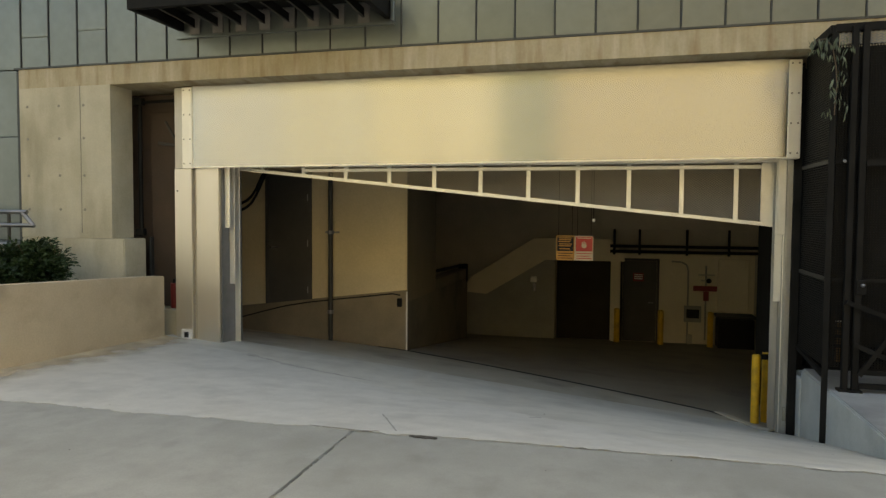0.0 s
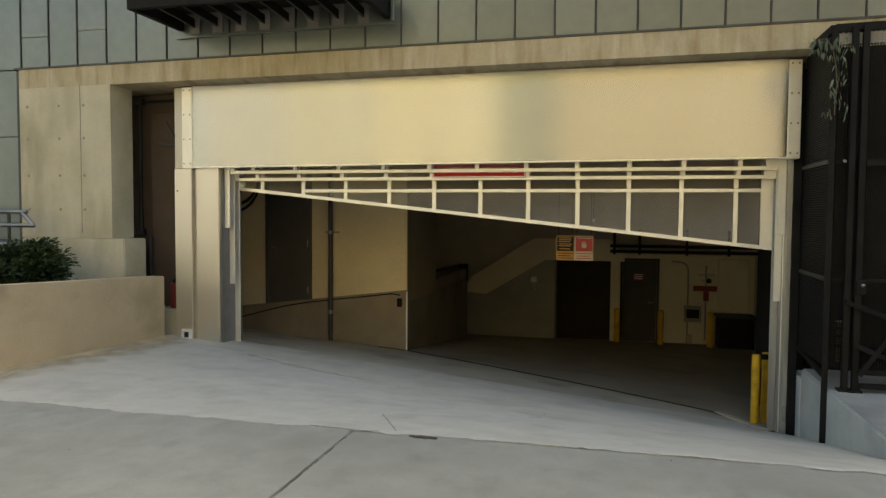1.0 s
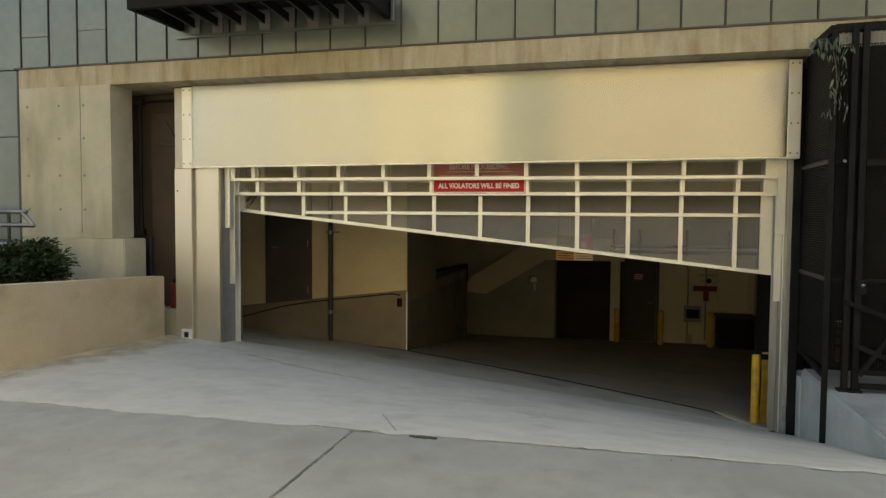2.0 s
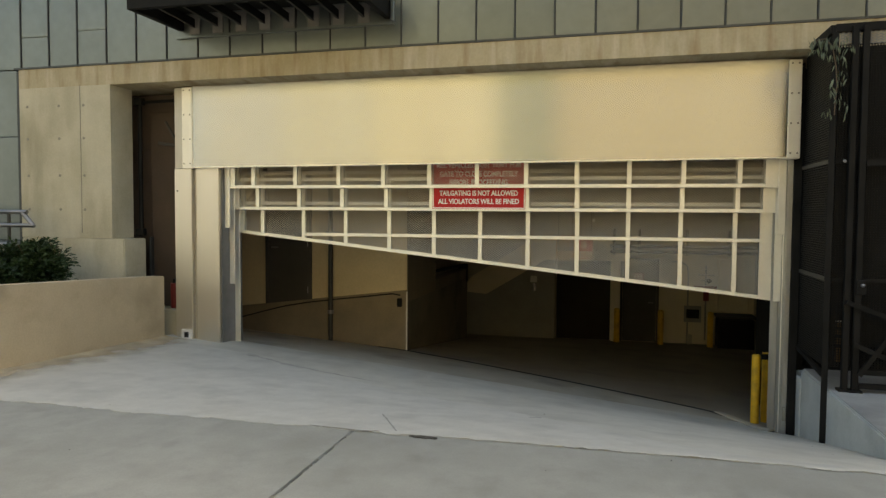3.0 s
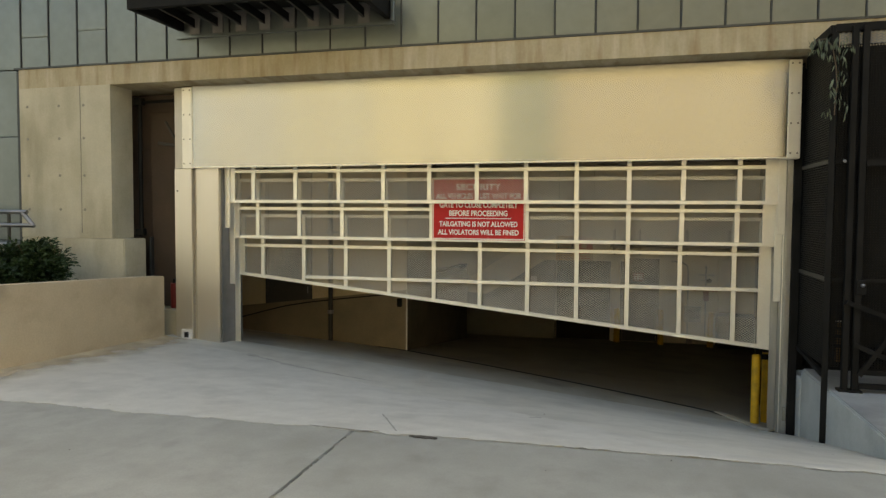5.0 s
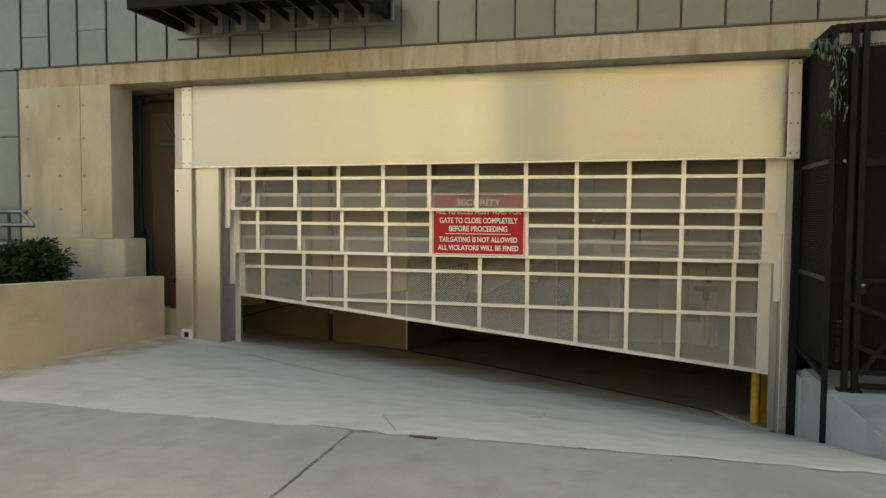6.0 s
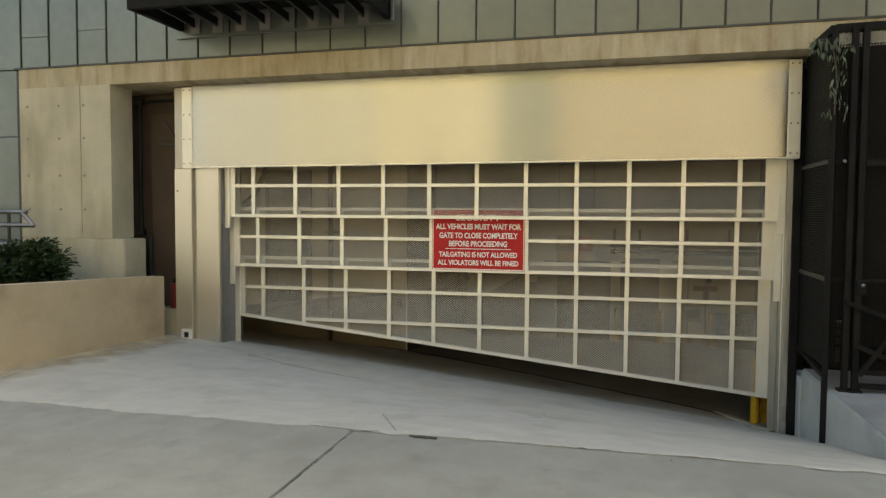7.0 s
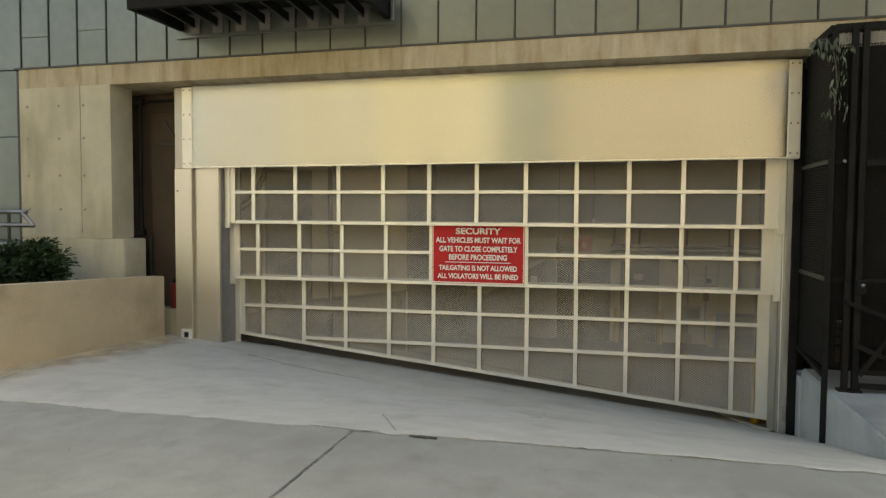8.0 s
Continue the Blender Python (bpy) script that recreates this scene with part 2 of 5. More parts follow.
# ---- builders ----
def box(bm, x0, x1, y0, y1, z0, z1, bevel=0.0, seg=1):
    g = bmesh.ops.create_cube(bm, size=1)
    for v in g["verts"]:
        v.co = Vector(((x0 + x1) / 2 + v.co.x * (x1 - x0), (y0 + y1) / 2 + v.co.y * (y1 - y0), (z0 + z1) / 2 + v.co.z * (z1 - z0)))
    if bevel:
        edges = list({e for v in g["verts"] for e in v.link_edges})
        bmesh.ops.bevel(bm, geom=edges, offset=bevel, segments=seg, affect="EDGES", clamp_overlap=True)
    return bm


def tube(bm, a, b, r, sides=12, r2=None):
    a, b = Vector(a), Vector(b)
    d = b - a
    m = Matrix.Translation((a + b) / 2) @ d.to_track_quat("Z", "Y").to_matrix().to_4x4()
    bmesh.ops.create_cone(bm, cap_ends=True, segments=sides, radius1=r, radius2=r if r2 is None else r2, depth=d.length, matrix=m)
    return bm


def bar(bm, a, b, w, h=None, up=(0, 0, 1)):
    """A rectangular bar from a to b, w wide and h high."""
    a, b = Vector(a), Vector(b)
    h = h or w
    d = (b - a).normalized()
    s = d.cross(Vector(up))
    if s.length < 1e-4:
        s = d.cross(Vector((0, 1, 0)))
    s = s.normalized() * w / 2
    u = s.cross(d).normalized() * h / 2
    v = [bm.verts.new(p + i * s + j * u) for p in (a, b) for i, j in ((-1, -1), (1, -1), (1, 1), (-1, 1))]
    for f in ((0, 1, 2, 3), (7, 6, 5, 4), (0, 4, 5, 1), (1, 5, 6, 2), (2, 6, 7, 3), (3, 7, 4, 0)):
        bm.faces.new([v[i] for i in f])
    return bm


def prism(bm, pts, y0, y1):
    """An upright slab: an outline of (x, z) points between two depths."""
    lo = [bm.verts.new((x, y0, z)) for x, z in pts]
    hi = [bm.verts.new((x, y1, z)) for x, z in pts]
    bm.faces.new(lo)
    bm.faces.new(hi[::-1])
    for i in range(len(pts)):
        j = (i + 1) % len(pts)
        bm.faces.new((lo[j], lo[i], hi[i], hi[j]))
    return bm


def origin_of(ob):
    p = Vector((0, 0, 0))
    while ob:
        p += ob.location
        ob = ob.parent
    return p


def finish(bm):
    bmesh.ops.recalc_face_normals(bm, faces=bm.faces)
    return bm


def mesh_of(name, bm, material, smooth=False):
    me = bpy.data.meshes.new(name)
    finish(bm).to_mesh(me)
    bm.free()
    me.materials.append(material)
    if smooth:
        me.shade_smooth()
        me.set_sharp_from_angle(angle=radians(40))
    return me


def part(name, bm, material, parent, label="", smooth=False):
    """One mesh under a thing or a part; bm is in the world's space."""
    bmesh.ops.translate(bm, verts=bm.verts, vec=-origin_of(parent))
    ob = new(name, mesh_of(name, bm, material, smooth))
    ob.parent = parent
    return tagged(ob, label)


def piece(name, me, parent, at=(0, 0, 0), label=""):
    """A repeat of a shared mesh under a thing; at is in the thing's space."""
    ob = new(name, me)
    ob.parent = parent
    ob.location = at
    return tagged(ob, label)


def thing(name, at, label, category, group="", kind=""):
    ob = new(name)
    ob.empty_display_size = 0.2
    ob.location = at
    return tagged(ob, label, category, group, kind)


def solid(name, bm, material, label, category, kind="structure", group="", smooth=False):
    ob = new(name, mesh_of(name, bm, material, smooth))
    return tagged(ob, label, category, group, kind)


def lettering(name, text, size, at, material, parent, width=None, label="", thick=0.0015, squash=1.0):
    """Raised letters facing the street (towards -y), centred at the world place at."""
    cu = bpy.data.curves.new(name, "FONT")
    cu.body, cu.size, cu.align_x, cu.align_y, cu.extrude, cu.offset = text, size, "CENTER", "CENTER", thick, size * 0.032
    tmp = bpy.data.objects.new(name, cu)
    scene.collection.objects.link(tmp)
    bpy.context.view_layer.update()
    me = bpy.data.meshes.new_from_object(tmp.evaluated_get(bpy.context.evaluated_depsgraph_get()))
    bpy.data.objects.remove(tmp)
    xs = [v.co.x for v in me.vertices]
    k = width / (max(xs) - min(xs)) if width else 1.0
    o = Vector(at) - origin_of(parent)
    for v in me.vertices:
        v.co = Vector((o.x + v.co.x * k, o.y - v.co.z, o.z + v.co.y * squash))
    me.materials.clear()
    me.materials.append(material)
    ob = new(name, me)
    ob.parent = parent
    return tagged(ob, label)


# ---- ground ----
def ramp(x, y):
    """Height of the pavement, the driveway that dips to the skewed sill, and the garage floor."""
    edge = -0.226 - 0.1035 * min(max(x, -2.5), 7.0)
    if y < -4.0:
        return 0.056
    if y < 0.1:
        k = (y + 4.0) / 4.1
        return 0.056 + (edge - 0.056) * k
    return edge + (-1.62 - edge) * min(1.0, (y - 0.1) / 9.9)


def inner_edge(x):
    """How far the pale driveway runs in under the gate: a skewed joint."""
    if x < 1.4:
        return 2.5
    if x < 6.03:
        return 2.5 + (0.74 - 2.5) * (x - 1.4) / 4.63
    return max(-0.1, 0.74 - 1.9 * (x - 6.03))


def slop(x):
    """The ragged front edge of the driveway's skim coat over the pavement."""
    return -4.0 + 0.05 * noise.noise(Vector((x * 1.3, 0.3, 0))) + 0.026 * noise.noise(Vector((x * 6.1, 4.3, 0))) + 0.016 * noise.noise(Vector((x * 21, 8.3, 0)))


def sill_edge(x):
    return min(0.34, inner_edge(x) - 0.02)


def sheet(name, xs, rows, material, label, category, depth=0.25):
    """A slab whose top follows the ramp; rows gives the y of each row from 0 to 1 for a given x."""
    bm = bmesh.new()
    nx, ny = len(xs), rows[1]
    grid = [[bm.verts.new((x, rows[0](x, j / (ny - 1)), ramp(x, rows[0](x, j / (ny - 1))))) for j in range(ny)] for x in xs]
    for i in range(nx - 1):
        for j in range(ny - 1):
            bm.faces.new((grid[i][j], grid[i + 1][j], grid[i + 1][j + 1], grid[i][j + 1]))
    g = bmesh.ops.extrude_face_region(bm, geom=bm.faces[:])
    bmesh.ops.translate(bm, verts=[v for v in g["geom"] if isinstance(v, bmesh.types.BMVert)], vec=(0, 0, -depth))
    return solid(name, bm, material, label, category)


def build_ground():
    # one sheet to the horizon, low under the street and the building
    bm = bmesh.new()
    box(bm, -400, 400, -400, 400, -3.2, -2.9)
    solid("ground", bm, ASPHALT, "dark earth below the street and the building", "ground")
    bm = bmesh.new()
    box(bm, -400, 400, -400, -7.2, -2.95, -0.10)
    solid("road", bm, ASPHALT, "unseen asphalt road along the kerb, paled to bounce light", "road")
    bm = bmesh.new()
    box(bm, -400, 400, -7.35, -7.2, -2.9, 0.05, 0.02, 2)
    solid("kerb", bm, WALKWAY, "pale concrete kerb beside the road", "kerb")
    xs = [-1.2 + 7.95 * i / 420 for i in range(421)]
    sheet("driveway", xs, (lambda x, k: slop(x) + (sill_edge(x) - slop(x)) * k, 41), APRON,
          "pale trowelled concrete driveway dipping to the gate", "driveway")
    # separate strip whose darker colour holds the shade behind the gate line
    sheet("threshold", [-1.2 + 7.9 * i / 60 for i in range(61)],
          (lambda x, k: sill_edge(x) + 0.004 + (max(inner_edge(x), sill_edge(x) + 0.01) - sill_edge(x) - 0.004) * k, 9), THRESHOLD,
          "brownish concrete threshold just inside the gate, darkened for shade", "threshold")
    sheet("garage_floor", [-4 + 16.0 * i / 64 for i in range(65)],
          (lambda x, k: inner_edge(x) + 0.035 + (10.4 - inner_edge(x) - 0.035) * k, 41), DARK_FLOOR,
          "dark stained concrete floor sloping down into the garage", "floor")
    # thin paler skim coat over the outer part, with a ragged inner edge
    knots = ((-1.19, -0.40), (-0.3, -0.50), (0.22, -0.62), (1.03, -0.97), (1.7, -1.2), (2.54, -1.74), (3.14, -1.94), (3.69, -2.14),
             (4.53, -2.66), (5.0, -3.14), (5.5, -3.58), (6.0, -3.80), (6.7, -3.90))
    bm = bmesh.new()
    rows = []
    for (xa, ya), (xb, yb) in zip(knots, knots[1:]):
        n = max(2, int((xb - xa) / 0.03))
        for s in range(n):
            x = xa + (xb - xa) * s / n
            f = slop(x) + 0.006
            y = ya + (yb - ya) * s / n + 0.05 * noise.noise(Vector((x * 5, 7.4, 0))) + 0.02 * noise.noise(Vector((x * 19, 2.4, 0)))
            y = max(y, f + 0.05)
            rows.append([bm.verts.new((x, f + (y - f) * k, ramp(x, f + (y - f) * k) + dz)) for k, dz in
                         ((0, 0.0004), (0.02, 0.003), (0.2, 0.003), (0.4, 0.003), (0.6, 0.003), (0.8, 0.003), (0.96, 0.003), (1, 0.0004))])
    for a, c in zip(rows, rows[1:]):
        for i in range(7):
            bm.faces.new((a[i], c[i], c[i + 1], a[i + 1]))
    solid("skim_coat", bm, SKIM, "thin pale skim coat feathered over the driveway", "skim coat")
    # cracks and chips in the skim coat
    for k, pts in enumerate((((2.90, -3.22), (3.04, -3.5), (3.24, -3.93)),
                             ((4.02, -2.50), (4.12, -2.42)), ((2.6, -3.985), (2.78, -4.0), (3.0, -4.02), (3.14, -4.0)))):
        bm = bmesh.new()
        for (xa, ya), (xb, yb) in zip(pts, pts[1:]):
            n = 5
            for i in range(n):
                j = [((xa + (xb - xa) * s / n) + 0.006 * noise.noise(Vector((s + xa, k, 3.3))), (ya + (yb - ya) * s / n) + 0.012 * noise.noise(Vector((s * 0.9 + xa * 3, k, 0)))) for s in (i, i + 1)]
                bar(bm, (*j[0], ramp(*j[0]) + 0.002), (*j[1], ramp(*j[1]) + 0.002), (0.005 if k == 2 else 0.010) + 0.005 * (i % 2), 0.006)
        solid("driveway_crack", bm, CRACK, "thin dark crack in the driveway", "crack")
    # long ragged patch line, broad where it starts and dying away
    knots = ((0.22, -0.60), (0.55, -0.74), (0.86, -0.90), (1.10, -0.94), (1.42, -1.07), (1.75, -1.13), (2.15, -1.26))
    bm = bmesh.new()
    rows = []
    for (xa, ya), (xb, yb) in zip(knots, knots[1:]):
        for s in range(10):
            x, y = xa + (xb - xa) * s / 10, ya + (yb - ya) * s / 10
            k = (x - 0.22) / 1.93
            y += 0.030 * noise.noise(Vector((x * 9, 0.4, 0)))
            w = 0.012 + 0.13 * (1 - k) ** 0.5 * abs(noise.noise(Vector((x * 5, 2.2, 0)))) + 0.012 * (1 - k)
            rows.append([bm.verts.new((x, yy, ramp(x, yy) + dz)) for yy, dz in ((y - w, 0.003), (y - w * 0.4, 0.005), (y + w * 0.4, 0.005), (y + w, 0.0005))])
    for a, c in zip(rows, rows[1:]):
        for i in range(3):
            bm.faces.new((a[i], c[i], c[i + 1], a[i + 1]))
    solid("driveway_crack", bm, PATCH_EDGE, "ragged grey edge of a patch in the driveway", "crack")
    bm = bmesh.new()
    for i in range(9):
        x = 3.37 + i * 0.022
        bar(bm, (x, -4.035 + 0.01 * math.sin(i * 2.1), 0.052), (x + 0.024, -4.035 + 0.01 * math.sin(i * 2.1 + 2), 0.052), 0.03 * math.sin(math.pi * (i + 0.6) / 10) + 0.008, 0.012)
    solid("edge_chip", bm, GRIME, "dark chipped hollow at the driveway's edge", "chip")
    bm = bmesh.new()
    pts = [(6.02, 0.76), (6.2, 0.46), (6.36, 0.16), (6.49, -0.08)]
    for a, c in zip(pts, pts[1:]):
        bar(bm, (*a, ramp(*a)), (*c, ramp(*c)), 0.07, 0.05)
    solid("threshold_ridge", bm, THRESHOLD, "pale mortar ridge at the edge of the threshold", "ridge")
    joint = bmesh.new()
    for i in range(30):
        xa, xb = 0.9 + i * 0.187, 0.9 + (i + 1) * 0.187
        a, b = (xa, inner_edge(xa) + 0.018, ramp(xa, inner_edge(xa)) - 0.012), (xb, inner_edge(xb) + 0.018, ramp(xb, inner_edge(xb)) - 0.012)
        bar(joint, a, b, 0.05, 0.03)
    solid("floor_joint", joint, RUBBER, "black rubber strip in the skewed floor joint", "joint")


def build_pavement():
    """Broad slabs of pavement with open joints, each a piece of the walk."""
    walk_base = thing("pavement", (0, -5.6, 0), "grey concrete pavement of broad slabs with dark joints", "pavement", kind="structure")
    bed = bmesh.new()
    box(bed, -60, 60, -7.2, -3.99, -0.3, 0.034)
    part("joint_bed", bed, GRIME, walk_base, "dark dirt in the joints")
    w = 4.6
    bm = bmesh.new()
    box(bm, -w / 2 + 0.009, w / 2 - 0.009, -1.59, 1.609, -0.1, 0.05, 0.003, 1)
    me = mesh_of("slab", bm, WALKWAY)
    # crumbs of mortar lodged in the joint
    rnd = random.Random(2)
    bm = bmesh.new()
    for k in range(34):
        y = -4.03 - 1.5 * rnd.random() ** 2.2
        box(bm, 2.945 - 0.010 + rnd.uniform(0, 0.009), 2.945 + rnd.uniform(0.002, 0.011), y, y + rnd.uniform(0.01, 0.06), 0.03, 0.047, 0.002)
    part("joint_mortar", bm, WALKWAY, walk_base, "crumbled mortar in the joint")
    for i in range(-7, 8):
        piece("slab", me, walk_base, (2.945 + w / 2 + w * i, 0, 0.0 + 0.002 * ((i * 7) % 3 - 1)))


def build_ground_details():
    rnd = random.Random(12)
    # pale mortar squeezed out along the driveway's front edge
    for x0, x1 in ((0.4, 0.75), (1.3, 1.8), (2.1, 2.5), (2.95, 3.32), (3.72, 4.12), (4.3, 5.0), (5.15, 5.7), (5.9, 6.5)):
        bm = bmesh.new()
        n = int((x1 - x0) / 0.035)
        for i in range(n):
            a, c = x0 + 0.035 * i, x0 + 0.035 * (i + 1)
            w = 0.006 + 0.060 * abs(noise.noise(Vector((a * 8, 1.7, 0))))
            bar(bm, (a, slop(a) - 0.002, 0.055), (c, slop(c) - 0.002, 0.055), w, 0.003 + 0.004 * abs(noise.noise(Vector((a * 7, 5, 0)))))
        solid("mortar_lip", bm, LIP, "pale mortar lip along the driveway's front edge", "mortar")
    bm = bmesh.new()
    n = 24
    rows = []
    for j in range(n + 1):
        y = -3.95 + 3.68 * j / n
        rows.append([bm.verts.new((x, y, ramp(x, y) + 0.007)) for x in (-1.199, -0.9, -0.6, -0.3)])
    for j in range(n):
        for i in range(3):
            bm.faces.new((rows[j][i], rows[j][i + 1], rows[j + 1][i + 1], rows[j + 1][i]))
    solid("dirt_wash", bm, WASH, "tan dirt washed onto the driveway along the planter", "dirt", kind="stuff")
    # grit and specks
    verts, faces = [], []
    for k in range(34):
        x = rnd.uniform(-1.0, 6.6)
        y = rnd.uniform(-5.6, -0.3)
        z = (0.05 if y < -4.06 else ramp(x, y)) + 0.001
        s = rnd.uniform(0.003, 0.008)
        q = len(verts)
        turn = rnd.uniform(0, 3)
        for i in range(4):
            verts.append((x + s * math.cos(turn + i * 1.57) * rnd.uniform(0.6, 1.3), y + s * math.sin(turn + i * 1.57), z))
        verts.append((x, y, z + s * 0.6))
        faces += [(q + i, q + (i + 1) % 4, q + 4) for i in range(4)]
    me = bpy.data.meshes.new("grit")
    me.from_pydata(verts, [], faces)
    me.materials.append(GRIME)
    tagged(new("grit", me), "dark grit scattered on the concrete", "grit", kind="stuff")


build_ground()
build_pavement()
build_ground_details()

# ---- the building ----
BAND_Y, CLAD_Y = -0.5, -0.44
# upper storeys run out of view, high enough to shade the driveway
TOP = 11.0


def slab(bm, x0, x1, y0, y1, low, high, back_low=None):
    """A long block whose foot and top run off level: low, high and back_low give heights along x."""
    back = back_low or low
    v = [bm.verts.new(p) for x in (x0, x1) for p in ((x, y0, low(x)), (x, y1, back(x)), (x, y1, high(x)), (x, y0, high(x)))]
    for f in ((0, 1, 2, 3), (7, 6, 5, 4), (0, 4, 5, 1), (1, 5, 6, 2), (2, 6, 7, 3), (3, 7, 4, 0)):
        bm.faces.new([v[i] for i in f])
    return bm


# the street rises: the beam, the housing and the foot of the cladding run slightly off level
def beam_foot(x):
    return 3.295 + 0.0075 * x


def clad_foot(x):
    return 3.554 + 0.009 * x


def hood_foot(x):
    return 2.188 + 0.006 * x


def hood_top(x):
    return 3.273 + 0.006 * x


def build_walls():
    # concrete band over all the openings
    bm = bmesh.new()
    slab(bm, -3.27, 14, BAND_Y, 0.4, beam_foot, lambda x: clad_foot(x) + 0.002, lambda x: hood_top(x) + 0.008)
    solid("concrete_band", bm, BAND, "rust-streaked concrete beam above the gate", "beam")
    # pier with its wider foot
    pier = thing("concrete_pier", (-2.5, -0.28, 0), "pale concrete pier with form tie holes on a wider base", "pier", kind="structure")
    bm = bmesh.new()
    slab(bm, -3.27, -1.82, BAND_Y + 0.001, -0.06, lambda x: 1.235, lambda x: hood_top(x) + 0.05)
    shaft = part("shaft", bm, CONCRETE, pier)
    bm = bmesh.new()
    box(bm, -3.27, -1.63, BAND_Y - 0.01, -0.05, -0.1, 1.23, 0.014, 2)
    part("base", bm, CONCRETE, pier)
    bm = bmesh.new()
    tube(bm, (0, 0.004, 0), (0, -0.003, 0), 0.019, 10)
    hole = mesh_of("tie_hole", bm, RIVET)
    for x in (-3.14, -2.63, -2.24):
        for z in (1.62, 2.08, 2.58, 3.02):
            piece("tie_hole", hole, shaft, (x + 2.5, BAND_Y + 0.28, z))
    bm = bmesh.new()
    bar(bm, (-2.29, BAND_Y - 0.001, 1.3), (-2.29, BAND_Y - 0.001, 3.28), 0.006, 0.006)
    part("form_seam", bm, RIVET, pier, "thin dark seam between form boards")
    # strip at the pier's outer corner, dark to draw the shadow line
    bm = bmesh.new()
    box(bm, -3.335, -3.275, BAND_Y + 0.02, -0.1, -0.1, 3.515, 0.006)
    solid("corner_strip", bm, SEAM, "dark strip drawing the shadow line down the pier's corner", "trim")
    # back of the recess beside the gate
    bm = bmesh.new()
    box(bm, -3.3, -1.08, 0.25, 0.42, -0.4, 3.255)
    solid("wall_recess", bm, BROWN_WALL, "brown painted wall at the back of the recess", "wall")
    # upper storeys
    up = thing("wall_upper", (0, CLAD_Y, 3.6), "zinc-grey standing seam metal cladding above the beam", "wall", kind="structure")
    bm = bmesh.new()
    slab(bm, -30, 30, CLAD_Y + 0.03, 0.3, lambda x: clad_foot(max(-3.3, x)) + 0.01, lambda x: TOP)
    part("backing", bm, DARKGREY, up)
    bm = bmesh.new()
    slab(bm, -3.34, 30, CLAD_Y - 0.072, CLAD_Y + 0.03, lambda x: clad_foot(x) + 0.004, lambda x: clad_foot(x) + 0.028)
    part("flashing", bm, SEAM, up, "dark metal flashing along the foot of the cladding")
    pitch, first = 0.4561, -1.454
    bm = bmesh.new()
    box(bm, 0.010, pitch - 0.010, 0, 0.03, 0, 1.0, 0.003)
    for v in bm.verts:
        v.co.y -= 0.006 * math.sin(math.pi * v.co.x / pitch)
    low = mesh_of("cladding_panel", bm, CLADDING)
    bm = bmesh.new()
    box(bm, -0.007, 0.007, -0.019, 0.02, 0, 7.35, 0.003)
    rib = mesh_of("standing_seam", bm, SEAM)
    lifts = {}
    for i in range(-24, 34):
        x = first + pitch * i
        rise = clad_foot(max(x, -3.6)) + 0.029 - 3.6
        cut = (0.0, 0.42, 0.0, 0.46, 0.0)[i % 5] if i < -1 else 0.0
        spans = [(0.0, cut - 0.004), (cut + 0.004, 7.35)] if cut else [(0.0, 7.35)]
        for z0, z1 in spans:
            key = round(z1 - z0, 3)
            if key not in lifts:
                b2 = bmesh.new()
                b2.from_mesh(low)
                for v in b2.verts:
                    v.co.z *= key
                lifts[key] = mesh_of("cladding_panel", b2, CLADDING)
            if x > -13:
                piece("cladding_panel", lifts[key], up, (x, 0, z0 + rise))
        if x > -13:
            piece("standing_seam", rib, up, (x, 0, rise))
    # cladding left of the pier runs down to the ground
    left = thing("wall_left", (-4, CLAD_Y, 0), "blue-grey metal cladding beside the concrete pier", "wall", kind="structure")
    bm = bmesh.new()
    box(bm, -30, -3.345, CLAD_Y + 0.03, 0.4, -0.5, 3.51)
    part("backing", bm, DARKGREY, left)
    bm = bmesh.new()
    box(bm, 0.006, 1.794, 0, 0.03, 0, 1.0, 0.003)
    for z0, z1 in ((0.2, 1.18), (1.19, 2.62), (2.63, 3.535)):
        b2 = bm.copy()
        for v in b2.verts:
            v.co.z *= z1 - z0
        tall = mesh_of("cladding_panel", b2, CLADDING)
        for i in range(6):
            piece("cladding_panel", tall, left, (0.645 - 1.8 * (i + 1), 0.0, z0))
    bm.free()
    # unseen roof and outer walls, added so that the garage is dark
    bm = bmesh.new()
    box(bm, -30, 30, 0.3, 16, TOP - 0.4, TOP)
    solid("roof", bm, DARKGREY, "unseen flat roof added to block light", "roof")
    for name, x in (("wall_west", -30.2), ("wall_east", 30.0)):
        bm = bmesh.new()
        box(bm, x, x + 0.2, -0.4, 16, -2.9, TOP)
        solid(name, bm, GREY_WALL, "unseen plain grey end wall added to block light", "wall")
    bm = bmesh.new()
    box(bm, -30, 30, 16, 16.2, -2.9, TOP)
    solid("wall_north", bm, GREY_WALL, "unseen plain grey rear wall added to block light", "wall")


